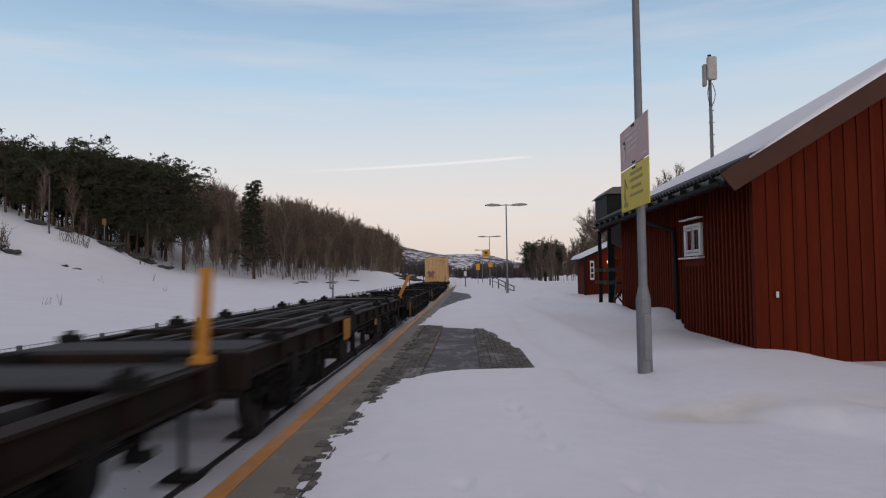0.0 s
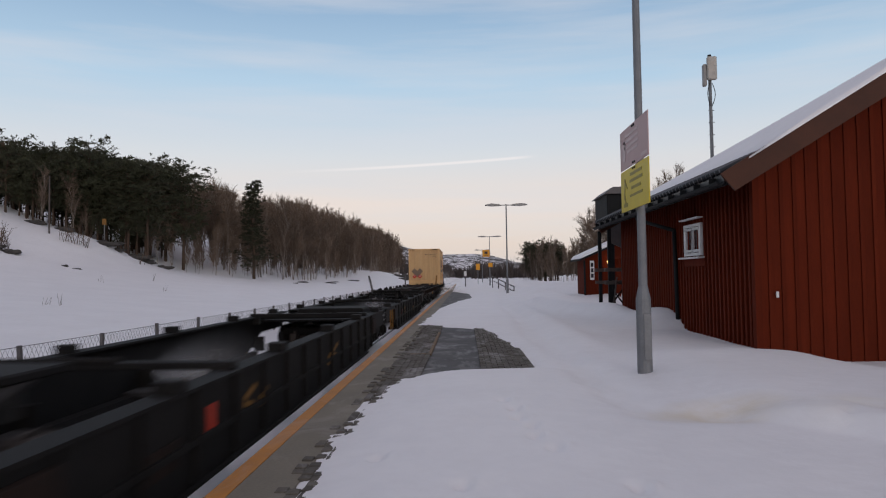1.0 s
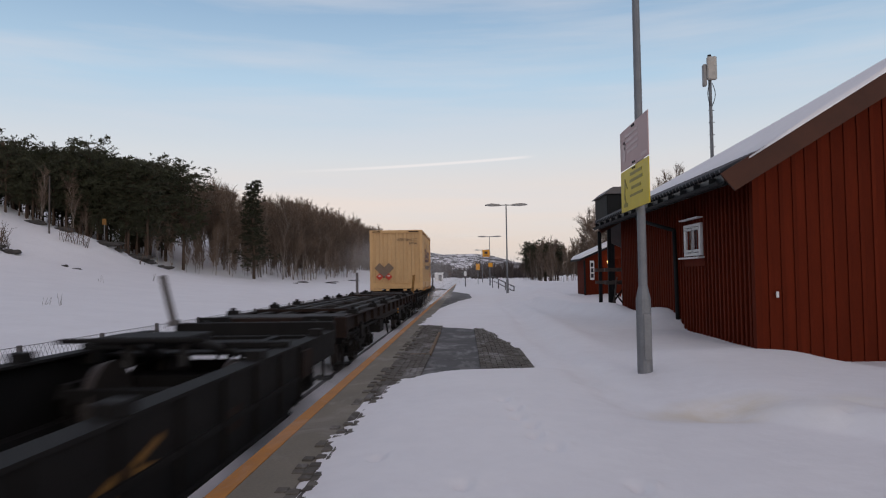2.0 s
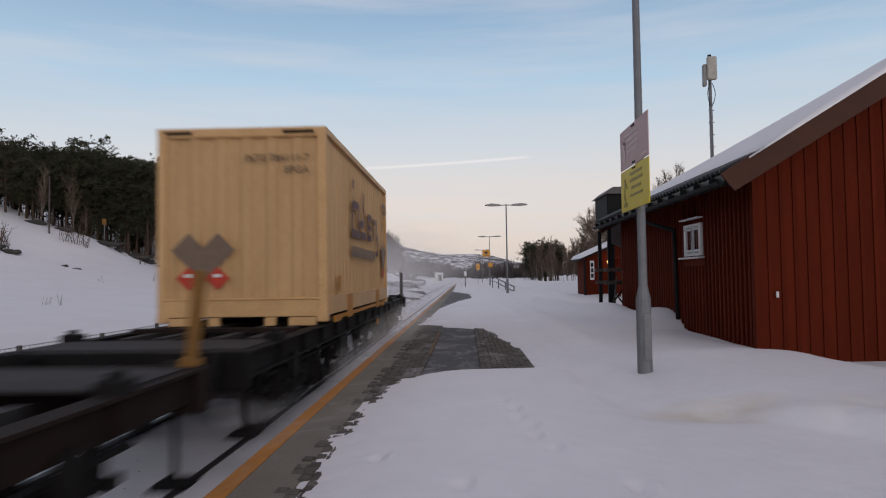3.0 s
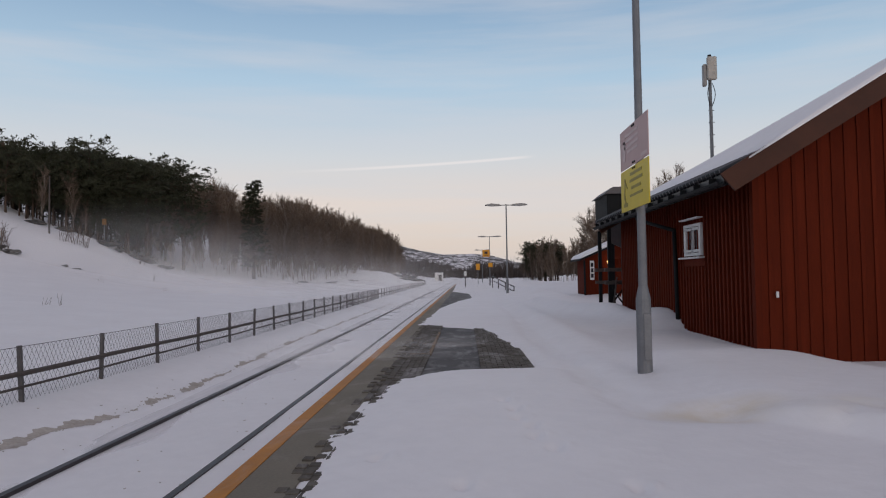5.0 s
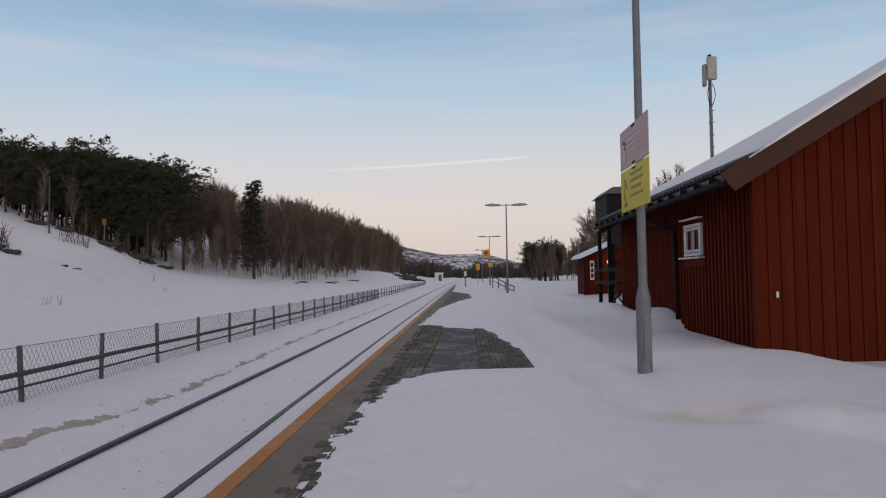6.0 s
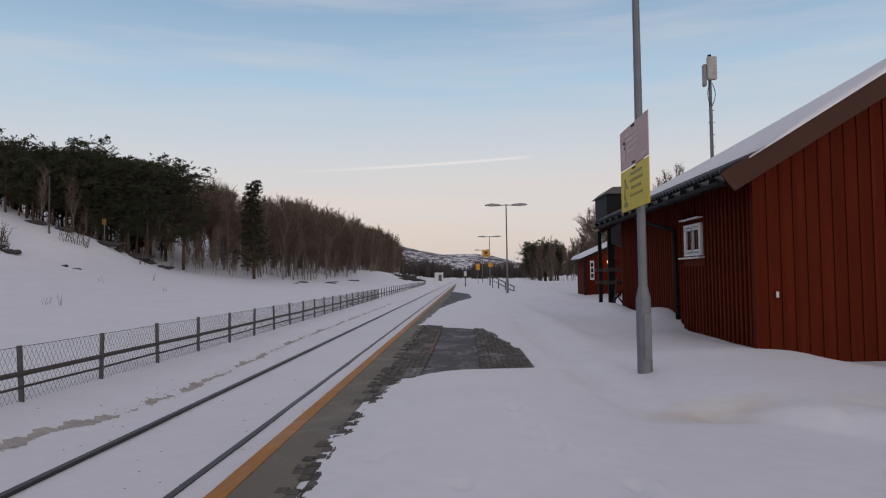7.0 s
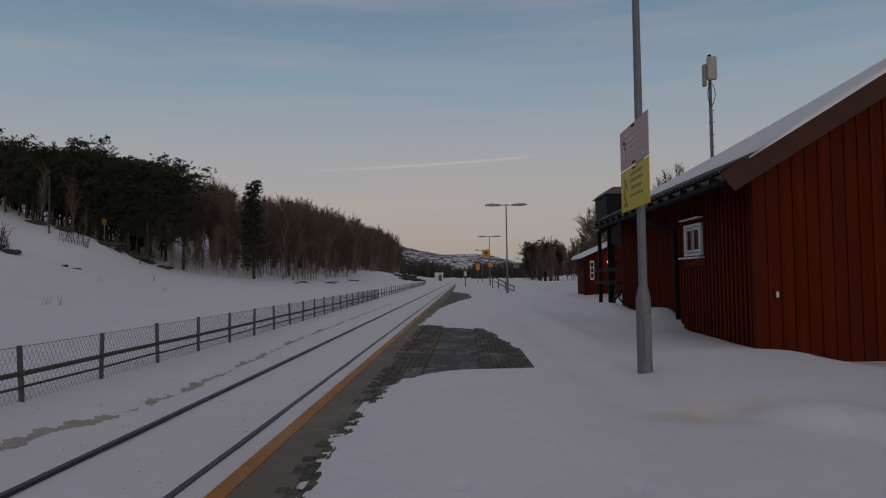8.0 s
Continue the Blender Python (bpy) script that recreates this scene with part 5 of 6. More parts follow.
def build_woods():
    rng = random.Random(5)
    n = 0
    # front rows, tree by tree
    while n < 170:
        y = 46 + 225 * rng.random() ** 1.7
        x = wood_edge(y) - abs(rng.gauss(0, 5.5))
        ratio = -x / y
        if ratio > 0.72:
            continue
        if ratio > 0.425:
            kind = "pine" if rng.random() < 0.93 else "birch"
        else:
            kind = "birch"
        k = rng.choice((0, 1, 2)) if kind == "pine" else rng.randrange(4)
        tall = (BIRCHES if kind == "birch" else PINES)[k][4]
        s = min(15.0, max(4.5, stand_height(x, y) * rng.uniform(0.66, 0.97))) / tall
        plant(kind, k, x, y, s, rng.uniform(0, 360))
        n += 1
    # the pines that stand out
    for x, y, k, s in ((-20.8, 67.5, 3, 1.12), (-32.0, 57.5, 1, 0.90), (-28.3, 60.5, 1, 1.0), (-26.0, 63.0, 0, 1.1)):
        plant("pine", k, x, y, s, rng.uniform(0, 360))
    # conifers and birches beyond the platform
    for i in range(18):
        plant("pine", rng.choice((0, 1, 3)), rng.uniform(10.2, 14.5), rng.uniform(104, 118), rng.uniform(0.55, 0.75), rng.uniform(0, 360))
    for i in range(100):
        plant("birch", rng.randrange(4), rng.uniform(10.0, 24), rng.uniform(92, 122), rng.uniform(0.4, 0.78), rng.uniform(0, 360))
    for i in range(12):
        plant("birch", rng.randrange(4), rng.uniform(11.2, 14.5), rng.uniform(58, 72), rng.uniform(0.6, 0.85), rng.uniform(0, 360))
    for i in range(8):
        plant("birch", rng.randrange(4), rng.uniform(14.0, 19.5), rng.uniform(54, 62), rng.uniform(0.98, 1.12), rng.uniform(0, 360))


def build_deep_woods():
    """The wood behind its front rows: trees past counting, joined."""
    rng = random.Random(8)
    groups = {}
    spots = []
    for _ in range(440):
        y = 46 + 245 * rng.random() ** 1.35
        x = wood_edge(y) - 3 - 22 * rng.random()
        spots.append((x, y, "pine" if -x / y > 0.435 else "birch"))
    spots = [(x, y, kind, None) for x, y, kind in spots if -x / y < 0.85]
    for _ in range(60):  # more pines on the knoll
        y = rng.uniform(50, 78)
        x = -y * rng.uniform(0.44, 0.74)
        if x < wood_edge(y) - 1.0:
            spots.append((x, y, "pine", None))
    for _ in range(300):  # saplings and brush under the trees
        y = 46 + 170 * rng.random() ** 1.5
        x = wood_edge(y) - 0.5 - 9 * rng.random()
        if -x / y > 0.41 and rng.random() < 0.5:
            spots.append((x - 1.5, y, "pine", rng.uniform(0.25, 0.42)))
        else:
            spots.append((x, y, "birch", rng.uniform(0.28, 0.6)))
    arrays = {}
    for x, y, kind, s in spots:
        which = rng.choice((0, 0, 1, 1, 2, 2, 3)) if kind == "pine" else rng.randrange(4)
        src = (BIRCHES if kind == "birch" else PINES)[which]
        if s is None:
            s = min(15.0, max(4.0, stand_height(x, y) * rng.uniform(0.62, 0.97))) / src[4]
        a = rng.uniform(0, 6.28)
        z = ground_at(x, y) - 0.1
        for sticks, mat in ((src[0], "birch" if kind == "birch" else "pinebark"), (src[1], "twig" if kind == "birch" else "needle")):
            if (kind, which, mat) not in arrays:
                arrays[kind, which, mat] = np.array(sticks.v), np.array(sticks.f)
            v, f = arrays[kind, which, mat]
            v = v * s
            c_, s_ = math.cos(a), math.sin(a)
            w = np.stack([v[:, 0] * c_ - v[:, 1] * s_ + x, v[:, 0] * s_ + v[:, 1] * c_ + y, v[:, 2] + z], 1)
            g = groups.setdefault(mat, [[], [], 0])
            g[0].append(w)
            g[1].append(f + g[2])
            g[2] += len(w)
    top = thing("woods", pose(0, 0, 0), "dense brown and dark green wood on the hillside", "woods", kind="stuff")
    for mat, (vs, fs, k) in groups.items():
        v, f = np.concatenate(vs), np.concatenate(fs)
        me = bpy.data.meshes.new("mesh")
        me.vertices.add(len(v))
        me.vertices.foreach_set("co", v.astype(np.float32).ravel())
        m = f.shape[1]
        me.loops.add(f.size)
        me.loops.foreach_set("vertex_index", f.astype(np.int32).ravel())
        me.polygons.add(len(f))
        me.polygons.foreach_set("loop_start", np.arange(0, f.size, m, dtype=np.int32))
        me.update(calc_edges=True)
        me.materials.append(M[mat])
        tagged(part({"birch": "trunks", "pinebark": "pine_trunks", "twig": "twigs", "needle": "needles"}[mat], me, mat, top), kind="stuff")


build_woods()
build_deep_woods()


# ---- hills and far woods ----
def build_far():
    m = bpy.data.materials.new("far_hillside")
    m.use_nodes = True
    nt = m.node_tree
    N, L = nt.nodes.new, nt.links.new
    tc, n1, n2, cr, mul = N("ShaderNodeTexCoord"), N("ShaderNodeTexNoise"), N("ShaderNodeTexNoise"), N("ShaderNodeValToRGB"), N("ShaderNodeMath")
    n1.inputs["Scale"].default_value, n1.inputs["Detail"].default_value, n1.inputs["Roughness"].default_value = 0.075, 8, 0.72
    n2.inputs["Scale"].default_value, n2.inputs["Detail"].default_value = 0.008, 3
    mul.operation = "MULTIPLY_ADD"
    mul.inputs[1].default_value = 0.3
    L(tc.outputs["Object"], n1.inputs["Vector"])
    L(tc.outputs["Object"], n2.inputs["Vector"])
    L(n2.outputs["Fac"], mul.inputs[0])
    half = N("ShaderNodeMath")
    half.operation, half.inputs[1].default_value = "MULTIPLY", 0.7
    L(n1.outputs["Fac"], half.inputs[0])
    L(half.outputs[0], mul.inputs[2])
    cr.color_ramp.elements[0].position, cr.color_ramp.elements[0].color = 0.505, (0.075, 0.065, 0.062, 1)
    cr.color_ramp.elements[1].position, cr.color_ramp.elements[1].color = 0.545, (0.80, 0.78, 0.80, 1)
    L(mul.outputs[0], cr.inputs[0])
    L(cr.outputs["Color"], nt.nodes["Principled BSDF"].inputs["Base Color"])
    nt.nodes["Principled BSDF"].inputs["Roughness"].default_value = 0.9
    M["hill"] = m
    xs, ys = np.linspace(-1300, 1500, 260), np.linspace(900, 2300, 50)
    X, Y = np.meshgrid(xs, ys)
    crest = np.interp(X, (-1300, -700, -300, -135, -50, 20, 60, 110, 190, 330, 700, 1500), (300, 190, 120, 74, 58, 57, 52, 38, 24, 16, 14, 10))
    rise = smooth01((Y - 900) / 650) * smooth01((2350 - Y) / 500)
    Z = -8 + crest * rise * (1 + 0.08 * wave(X, Y, 60, 21)) + 3.0 * wave(X, Y, 28, 22) * rise + 1.6 * wave(X, Y, 11, 23) * rise
    nx, ny = len(xs), len(ys)
    i = np.arange(nx - 1)[None, :] + (np.arange(ny - 1) * nx)[:, None]
    me = mesh_np(np.stack([X.ravel(), Y.ravel(), Z.ravel()], 1).tolist(), np.stack([i, i + 1, i + nx + 1, i + nx], -1).reshape(-1, 4).tolist(), "hill", True)
    tagged(new("backdrop", me), "distant snowy hills with dark rock and scrub", "hills", kind="structure")
    # far belts of wood: spindly crowns in ragged rows
    rng = random.Random(17)
    st = Sticks()
    for _ in range(3000):
        y = rng.uniform(330, 720)
        x = rng.uniform(-150, 190)
        if abs(x + 3.3) < 7 and y < 560:
            continue
        h = rng.uniform(8.5, 13.5) * (1.25 if x < -20 else 1.0) * (0.72 if x > 25 else 1.0)
        c = Vector((x, y, -0.6))
        r = rng.uniform(0.8, 1.7)
        for _k in range(13):
            base = c + Vector((rng.gauss(0, 0.2), 0, h * rng.uniform(0.0, 0.35)))
            st.blade(base, base + Vector((rng.gauss(0, 0.28) * h * 0.5, rng.gauss(0, 0.2) * h, h * rng.uniform(0.4, 0.68))), 0.75, rng)
    tagged(part("far_woods", st.mesh("farwood"), "farwood", None, "dark belt of far woods across the valley"), category="woods", kind="stuff")


build_far()


# ---- rocks, shrubs and dry grass on the snow slope ----
def rock_mesh(seed, flat=0.35):
    rng = random.Random(seed)
    bm = bmesh.new()
    bmesh.ops.create_icosphere(bm, subdivisions=3, radius=1.0)
    for v in bm.verts:
        d = 1 + 0.55 * noise.noise(v.co * 1.4 + Vector((seed, 0, 0))) + 0.3 * noise.noise(v.co * 4.1)
        v.co = Vector((v.co.x * d, v.co.y * d, v.co.z * d * flat))
    me = finish(bm)
    me.materials.append(M["rock"])
    return me


def build_slope_things():
    rocks = [rock_mesh(s) for s in (1, 2, 3)]
    rng = random.Random(23)
    for x, y, s in ((-34.0, 53.2, 1.5), (-32.1, 54.0, 1.4), (-30.2, 44.7, 1.3), (-31.2, 44.9, 0.9), (-29.3, 55.0, 1.5), (-28.4, 55.6, 1.2), (-27.6, 56.6, 1.3), (-26.9, 57.2, 1.1), (-26.3, 44.6, 0.45), (-25.4, 44.3, 0.4),
                    (-25.9, 58.2, 1.0), (-16.8, 68, 0.6), (-16.9, 71, 0.9), (-16.0, 81, 1.0), (-17.2, 90, 0.9), (-16.4, 100, 0.9), (-13, 140, 2.2), (-12.2, 148, 2.6), (-11.3, 152, 2.2), (-13.5, 155, 2.8), (-10.6, 160, 2.0), (-15.0, 150, 2.4)):
        t = part("rock", rocks[rng.randrange(3)], "rock", None, "dark rock outcrop breaking through the snow")
        tagged(t, category="rock")
        t.matrix_basis = pose(x, y, ground_at(x, y) - 0.03 * s, 0, 0, rng.uniform(-35, 35)) @ Matrix.Diagonal((s * rng.uniform(0.5, 1.1), s * 0.35, s * rng.uniform(0.35, 0.8), 1))

    def shrub(x, y, h, n, lab="leafless shrub in the snow"):
        st = Sticks()
        for _ in range(n):
            a = rng.uniform(0, 6.28)
            p = Vector((rng.gauss(0, 0.2), rng.gauss(0, 0.2), -0.05))
            q = p + Vector((math.cos(a) * 0.35, math.sin(a) * 0.35, 1)) * h * rng.uniform(0.5, 1)
            st.stick([p, p.lerp(q, 0.5) + Vector((rng.gauss(0, 0.06), 0, 0)), q], [0.022, 0.015, 0.006])
            for _ in range(4):
                s = p.lerp(q, rng.uniform(0.3, 0.9))
                st.stick([s, s + Vector((rng.gauss(0, 0.3), rng.gauss(0, 0.3), rng.uniform(0.1, 0.5))) * h * 0.5], [0.01, 0.004])
        t = part("shrub", st.mesh("twig"), "twig", None, lab)
        t.matrix_basis = pose(x, y, ground_at(x, y))
        tagged(t, category="shrub")
    for x, y, h, n in ((-29.6, 51.5, 2.3, 10), (-28.9, 51.8, 1.8, 8), (-30.1, 51.2, 1.6, 7), (-31.3, 45.5, 1.2, 14), (-31.8, 46.2, 1.7, 12), (-30.6, 44.9, 0.9, 12), (-26.0, 54.5, 1.4, 4)):
        shrub(x, y, h, n)
    for x, y in ((-14.4, 23.3), (-14.0, 23.5), (-20.7, 38.8), (-20.3, 44.3), (-16.6, 37.5)):
        st = Sticks()
        for _ in range(4):
            p = Vector((rng.gauss(0, 0.1), rng.gauss(0, 0.05), -0.05))
            st.stick([p, p + Vector((rng.uniform(-0.1, 0.25), 0, rng.uniform(0.3, 0.55)))], [0.007, 0.003])
        t = part("grass_stalks", st.mesh("grass"), "grass", None, "few dry grass stalks poking out of snow")
        t.matrix_basis = pose(x, y, ground_at(x, y))
        tagged(t, category="grass", kind="stuff")


build_slope_things()


# ---- blown snow: thin curved veils of powder, each one a rigid piece ----
def veil_material(name, peak, scale):
    m = bpy.data.materials.new(name)
    m.use_nodes = True
    nt = m.node_tree
    N, L = nt.nodes.new, nt.links.new
    nt.nodes.clear()
    out, mix, clear, white = N("ShaderNodeOutputMaterial"), N("ShaderNodeMixShader"), N("ShaderNodeBsdfTransparent"), N("ShaderNodeBsdfDiffuse")
    white.inputs["Color"].default_value = (0.86, 0.86, 0.88, 1)
    tc, sep = N("ShaderNodeTexCoord"), N("ShaderNodeSeparateXYZ")
    L(tc.outputs["Object"], sep.inputs[0])
    flat = N("ShaderNodeCombineXYZ")
    L(sep.outputs["X"], flat.inputs[0])
    L(sep.outputs["Z"], flat.inputs[2])
    ln = N("ShaderNodeVectorMath")
    ln.operation = "LENGTH"
    L(flat.outputs[0], ln.inputs[0])
    fall = N("ShaderNodeMapRange")
    fall.interpolation_type = "SMOOTHERSTEP"
    for i, v in enumerate((0.0, 0.95, 1.0, 0.0)):
        fall.inputs[i + 1].default_value = v
    L(ln.outputs["Value"], fall.inputs[0])
    no = N("ShaderNodeTexNoise")
    no.inputs["Scale"].default_value, no.inputs["Detail"].default_value, no.inputs["Roughness"].default_value = scale, 6, 0.6
    oi = N("ShaderNodeObjectInfo")
    ad = N("ShaderNodeVectorMath")
    ad.operation = "ADD"
    sc = N("ShaderNodeVectorMath")
    sc.operation = "SCALE"
    sc.inputs[0].default_value = (9, 17, 5)
    L(oi.outputs["Random"], sc.inputs["Scale"])
    L(tc.outputs["Object"], ad.inputs[0])
    L(sc.outputs[0], ad.inputs[1])
    L(ad.outputs[0], no.inputs["Vector"])
    nr = N("ShaderNodeMapRange")
    for i, v in enumerate((0.25, 0.75, 0.22 * peak, peak)):
        nr.inputs[i + 1].default_value = v
    L(no.outputs["Fac"], nr.inputs[0])
    mu = N("ShaderNodeMath")
    mu.operation = "MULTIPLY"
    L(nr.outputs[0], mu.inputs[0])
    L(fall.outputs[0], mu.inputs[1])
    L(mu.outputs[0], mix.inputs[0])
    L(clear.outputs[0], mix.inputs[1])
    L(white.outputs[0], mix.inputs[2])
    L(mix.outputs[0], out.inputs[0])
    return m


def drift_material():
    m = bpy.data.materials.new("powder_drift")
    m.use_nodes = True
    nt = m.node_tree
    N, L = nt.nodes.new, nt.links.new
    nt.nodes.clear()
    out, mix, clear, white = N("ShaderNodeOutputMaterial"), N("ShaderNodeMixShader"), N("ShaderNodeBsdfTransparent"), N("ShaderNodeBsdfDiffuse")
    white.inputs["Color"].default_value = (0.84, 0.83, 0.85, 1)
    tc, mp, no, mr = N("ShaderNodeTexCoord"), N("ShaderNodeMapping"), N("ShaderNodeTexNoise"), N("ShaderNodeMapRange")
    mp.inputs["Scale"].default_value = (1.6, 0.22, 1.0)
    no.inputs["Scale"].default_value, no.inputs["Detail"].default_value = 1.2, 6
    L(tc.outputs["Object"], mp.inputs[0])
    L(mp.outputs[0], no.inputs["Vector"])
    for i, v in enumerate((0.30, 0.66, 0.15, 0.85)):
        mr.inputs[i + 1].default_value = v
    L(no.outputs["Fac"], mr.inputs[0])
    L(mr.outputs[0], mix.inputs[0])
    L(clear.outputs[0], mix.inputs[1])
    L(white.outputs[0], mix.inputs[2])
    L(mix.outputs[0], out.inputs[0])
    return m


M["thin_veil"] = veil_material("thin_powder_veil", 0.31, 1.0)
M["drift"] = drift_material()


def veil_mesh(seed, mat):
    """Bowl of unit width and height, bulging towards -y, with a lumpy skin."""
    rows, cols = 14, 28
    verts, faces = [(0, -1 + 0.16 * noise.noise(Vector((seed * 3.1, 0, 0))), 0)], []
    for i in range(1, rows + 1):
        for j in range(cols):
            r, a = i / rows, 2 * math.pi * j / cols
            p = Vector((r * math.cos(a), 0, r * math.sin(a)))
            verts.append((p.x, -math.cos(r * math.pi / 2) + 0.16 * noise.noise(p * 2.3 + Vector((seed * 3.1, 0, 0))), p.z))
    for j in range(cols):
        faces.append((0, 1 + (j + 1) % cols, 1 + j))
    for i in range(rows - 1):
        for j in range(cols):
            a, b = 1 + i * cols + j, 1 + i * cols + (j + 1) % cols
            faces.append((a, b, b + cols, a + cols))
    return mesh_np(verts, faces, mat, True)


def build_spray():
    thin = [veil_mesh(s, "thin_veil") for s in (3, 4)]
    trail, linger = [], []
    for i, (dy, x, z, a, h, d) in enumerate(((18.5, -3.0, 0.5, 2.6, 1.5, 1.0), (15.2, -2.8, 0.25, 2.1, 1.1, 0.8), (11.5, -2.2, 0.0, 1.5, 0.7, 0.6), (26.0, -3.2, 0.7, 3.2, 1.9, 1.5), (9.5, -1.6, 0.0, 1.7, 0.9, 0.8), (7.0, -1.6, -0.05, 1.6, 0.85, 0.8), (4.5, -1.7, -0.1, 1.5, 0.75, 0.8), (2.0, -1.9, -0.2, 1.2, 0.55, 0.8),
                                              (-30.0, -3.3, 0.1, 1.1, 0.6, 2.0), (-36.0, -3.3, 0.1, 1.1, 0.55, 2.0), (-46.5, -3.3, 0.1, 1.1, 0.6, 2.0), (-1.0, -2.6, -0.25, 0.9, 0.35, 1.5), (-22.0, -2.6, -0.3, 0.9, 0.3, 1.5), (-56.5, -2.6, -0.25, 1.0, 0.35, 1.5))):
        o = tagged(part("snow_spray", thin[i % 2], "thin_veil", None, "powder snow whirled up round the train"), category="blown snow", kind="stuff", group="whirled snow")
        o.scale = (a, d, h)
        trail.append((o, dy, x, z))
    # place, size, and the time at which each veil has risen and how long it stays up
    for i, (x, y, z, a, h, d, up, stay) in enumerate(((-0.9, 12.0, 0.05, 2.6, 0.42, 0.6, 3.45, 1.4), (-2.4, 17, 0.3, 3.4, 0.9, 0.8, 3.35, 1.1), (-1.7, 9.3, 0.0, 2.3, 0.62, 0.6, 3.4, 0.6), (-2.7, 13.0, 0.2, 2.6, 1.0, 0.8, 3.35, 0.7), (0.1, 13.8, 0.05, 2.0, 0.45, 0.6, 3.5, 1.3), (-3.0, 27, 0.6, 5.0, 1.4, 2, 3.3, 1.1), (-4.0, 42, 1.3, 8.0, 2.6, 3, 3.1, 1.3), (-6.0, 64, 2.4, 12.0, 4.4, 4, 2.6, 1.9), (-7.0, 95, 3.2, 15.0, 6.5, 5, 1.6, 2.8),
                                                      (-14.0, 42, 3.2, 13.0, 4.4, 3, 3.75, 0.7), (-23.0, 47, 5.6, 15.0, 5.2, 3, 3.95, 0.6), (-17.0, 57, 4.8, 15.0, 6.5, 3, 3.5, 1.0), (-12.0, 74, 4.6, 15.0, 6.5, 3, 3.1, 1.3))):
        o = tagged(part("snow_haze", thin[i % 2], "thin_veil", None, "thin drifting veil of powder snow"), category="blown snow", kind="stuff", group="drifting snow")
        o.scale = (a, d, h)
        linger.append((o, x, y, z, h, up, stay))
    return trail, linger


def build_track_drift():
    """Loose powder that the train's wake lays over the rails and that then sinks away."""
    xs, ys = np.linspace(-5.6, -1.6, 9), np.linspace(3, 95, 93)
    X, Y = np.meshgrid(xs, ys)
    Z = 0.018 * wave(X * 2.5, Y * 0.4, 1.0, 51)
    i = np.arange(8)[None, :] + (np.arange(92) * 9)[:, None]
    me = mesh_np(np.stack([X.ravel(), Y.ravel(), Z.ravel()], 1).tolist(), np.stack([i, i + 1, i + 10, i + 9], -1).reshape(-1, 4).tolist(), "drift", True)
    return tagged(part("powder_drift", me, "drift", None, "loose powder snow streaming low over the rails"), category="blown snow", kind="stuff")


SPRAY, HAZE = build_spray()
DRIFT = build_track_drift()


# ---- paving setts where the platform is bare ----
def build_pavers():
    platform = bpy.data.objects["platform"]
    me = finish(boxes(((0, 0, 0), (0.076, 0.094, 0.05))), 0.005)
    me.materials.append(M["paver"])
    rng = random.Random(41)
    spots = []
    for x0, n, y0, y1 in ((-1.13, 7, 3.0, 18.4), (0.24, 9, 9.0, 16.9)):
        for i in range(n):
            y = y0 + (0.05 if i % 2 else 0)
            while y < y1:
                # the outer columns are broken, as if bitten off
                if not (x0 < -1.0 and i < 3 and rng.random() < (0.72, 0.45, 0.12)[i]):
                    spots.append((x0 + i * 0.083, y, -0.009 + rng.uniform(-0.005, 0.005)))
                y += 0.101
    spots.sort(key=lambda p: p[1])
    for x, y, z in spots[:300]:
        part("sett", me, "paver", platform, at=pose(x, y, z, rng.uniform(-1.5, 1.5), rng.uniform(-2, 2), rng.uniform(-5, 5)))
    verts, faces = [], []
    for x, y, z in spots[300:]:
        k = len(verts)
        verts += [(x + a * 0.038, y + b * 0.047, z + c) for c in (-0.025, 0.025) for a, b in ((-1, -1), (1, -1), (1, 1), (-1, 1))]
        faces += [(k + 4, k + 5, k + 6, k + 7)] + [(k + a, k + (a + 1) % 4, k + 4 + (a + 1) % 4, k + 4 + a) for a in range(4)]
    tagged(part("setts", mesh_np(verts, faces, "paver"), "paver", platform), kind="stuff")


build_pavers()


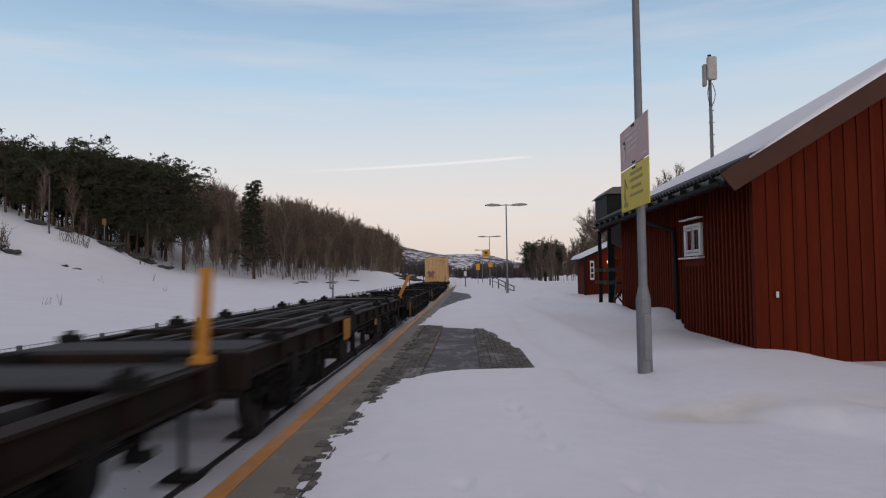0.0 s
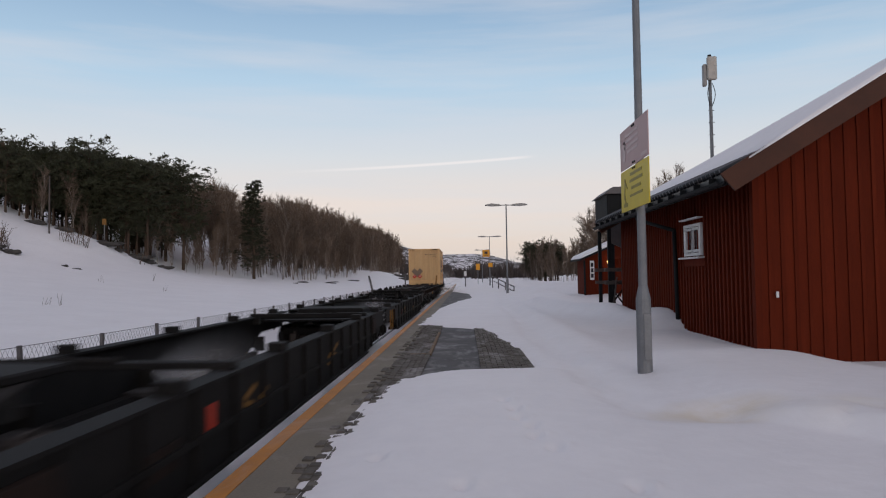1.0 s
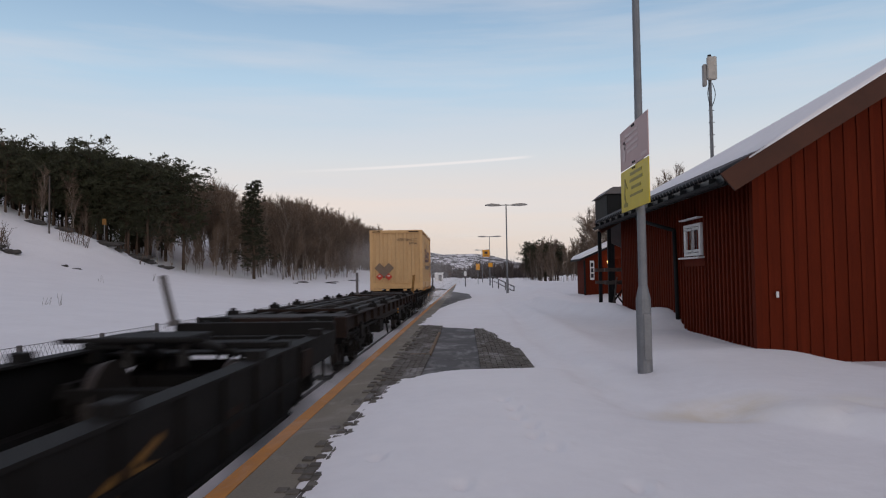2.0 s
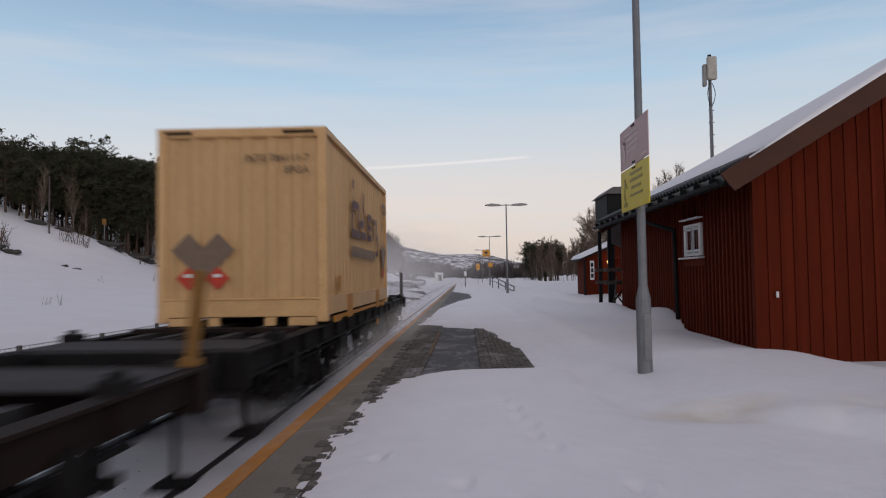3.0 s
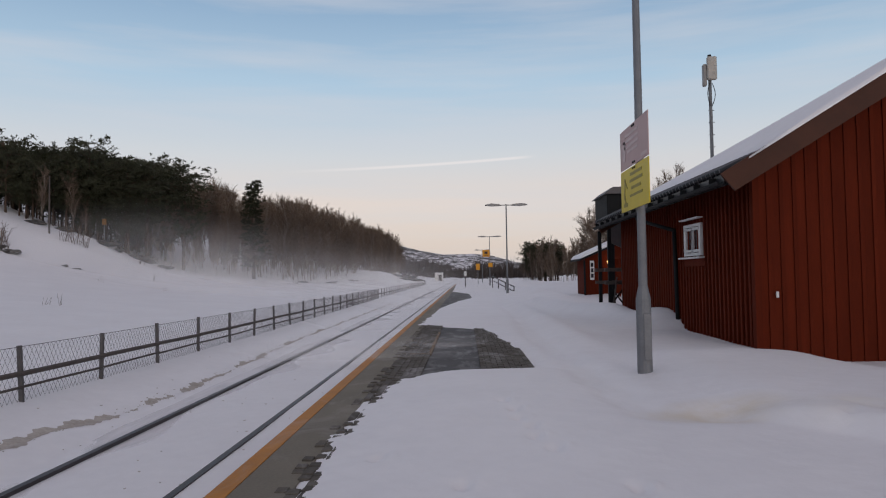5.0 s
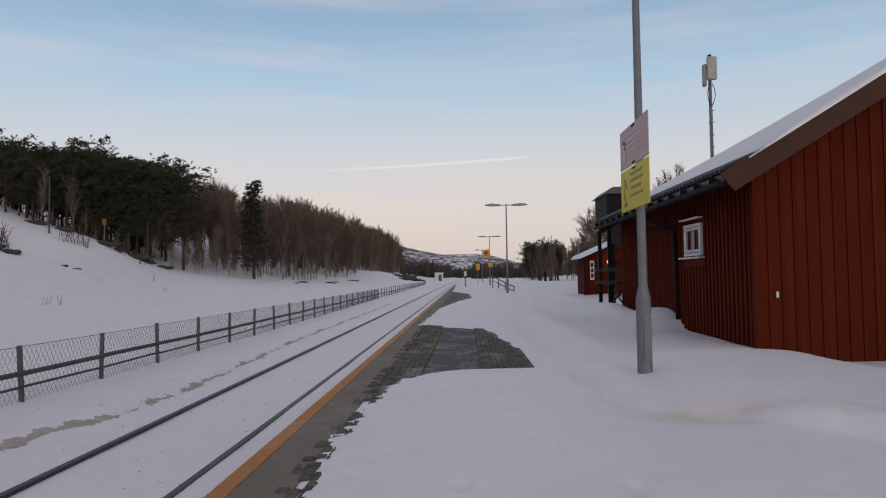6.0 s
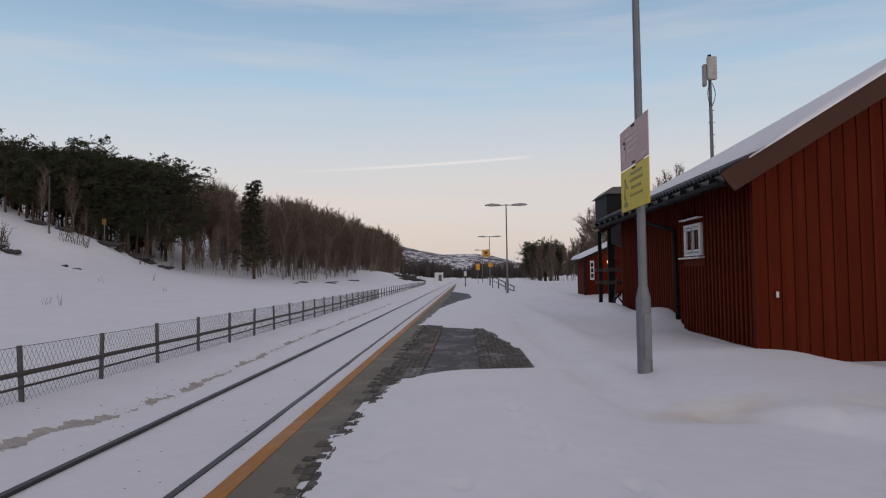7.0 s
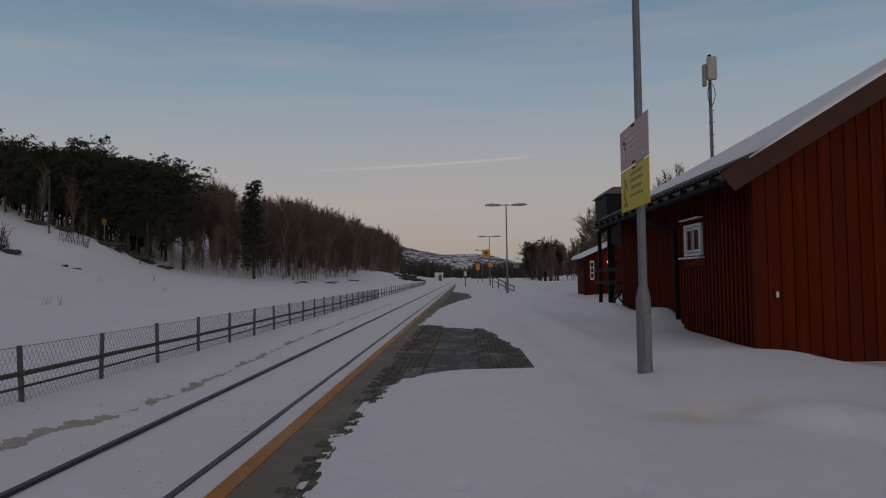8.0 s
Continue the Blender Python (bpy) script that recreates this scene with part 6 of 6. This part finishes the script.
# ---- gritty line of old dirt in the snow beside the track, and stained snow by the lamp ----
def build_dirt():
    rng = random.Random(77)
    st = bmesh.new()
    for _ in range(420):
        y = 5 + 40 * rng.random() ** 1.7
        x = float(streak_x(y)) + rng.gauss(0, 0.05)
        s = rng.uniform(0.006, 0.018)
        box(st, (x, y, ground_at(x, y) + 0.002), (s, s * 2.0, 0.008))
    # the streak itself: a lumpy ribbon of brown old snow, wide and broken by turns
    yy = np.arange(4.2, 46.0, 0.05)
    wide = (0.055 + 0.035 * np.sin(yy * 1.7) + 0.035 * np.sin(yy * 4.3 + 1) + 0.03 * np.sin(yy * 11.1)) * np.interp(yy, (4, 8, 14, 46), (1.0, 1.0, 0.6, 0.4))
    side = np.array((-1, -0.5, 0, 0.5, 1))
    xx = (streak_x(yy) + 0.03 * np.sin(yy * 2.9) + 0.012 * np.sin(yy * 13.0))[:, None] + side[None] * (wide[:, None] + 0.02 * np.sin(yy * 37)[:, None])
    zz = snow_z(xx, np.repeat(yy[:, None], 5, 1)) + 0.003 + (1 - np.abs(side))[None] * 0.010
    last = None
    for k, y in enumerate(yy):
        if wide[k] < 0.012:
            last = None
            continue
        row = [st.verts.new((xx[k, a], y, zz[k, a])) for a in range(5)]
        if last:
            for a in range(4):
                st.faces.new((last[a], last[a + 1], row[a + 1], row[a]))
        last = row
    for _ in range(110):
        y = 4.5 + 22 * rng.random() ** 1.6
        x = rng.uniform(-5.6, -1.7)
        s = rng.uniform(0.006, 0.018)
        box(st, (x, y, ground_at(x, y) + 0.002), (s, s * rng.uniform(1, 3), 0.008), pose(0, 0, 0, 0, 0, rng.uniform(0, 180)))
    tagged(part("grit", st, "grit", None, "line of gritty old snow beside the track"), category="grit", kind="stuff")


build_dirt()


# ---- what moves ----
def motions():
    for ob, dy in TRAIN:
        x, z = ob.location.x, ob.location.z
        walk(ob, [(t, pose(x, NEAR_END + dy - SPEED * t, z)) for t in (0.0, 2.0, 4.0, 6.0, 8.0)])
    for ob, dy, x, z in SPRAY:
        walk(ob, [(t, pose(x, NEAR_END + dy - SPEED * t, z)) for t in (0.0, 2.0, 4.0, 6.0, 8.0)])
    # what the train leaves behind rises in its wake, drifts off over the slope and settles
    for ob, x, y, z, h, up, stay in HAZE:
        low = -h - 1.5
        rows = [(0.0, low), (max(0.3, up - 0.9), low + 0.1), (up, z), (up + stay, z - 0.15 * h), (up + stay + 0.9, 0.45 * z + 0.55 * low), (6.7, low - 0.5), (8.0, low - 0.6)]
        walk(ob, [(t, pose(x - 0.5 * max(0, t - up), y - 0.3 * max(0, t - up), zz)) for t, zz in rows])
    walk(DRIFT, [(t, pose(0, -2.0 * max(0.0, t - 3.3), z)) for t, z in ((0.0, -0.85), (3.2, -0.85), (3.6, -0.53), (4.2, -0.53), (4.7, -0.555), (5.3, -0.64), (8.0, -0.85))])
    # wheels roll, row by row
    for k, ob in enumerate(turning):
        loc = ob.location.copy()
        walk(ob, [(i / 30, pose(loc.x, loc.y, loc.z) @ pose(0, 0, 0, 83.0 * i)) for i in range(241)])


motions()
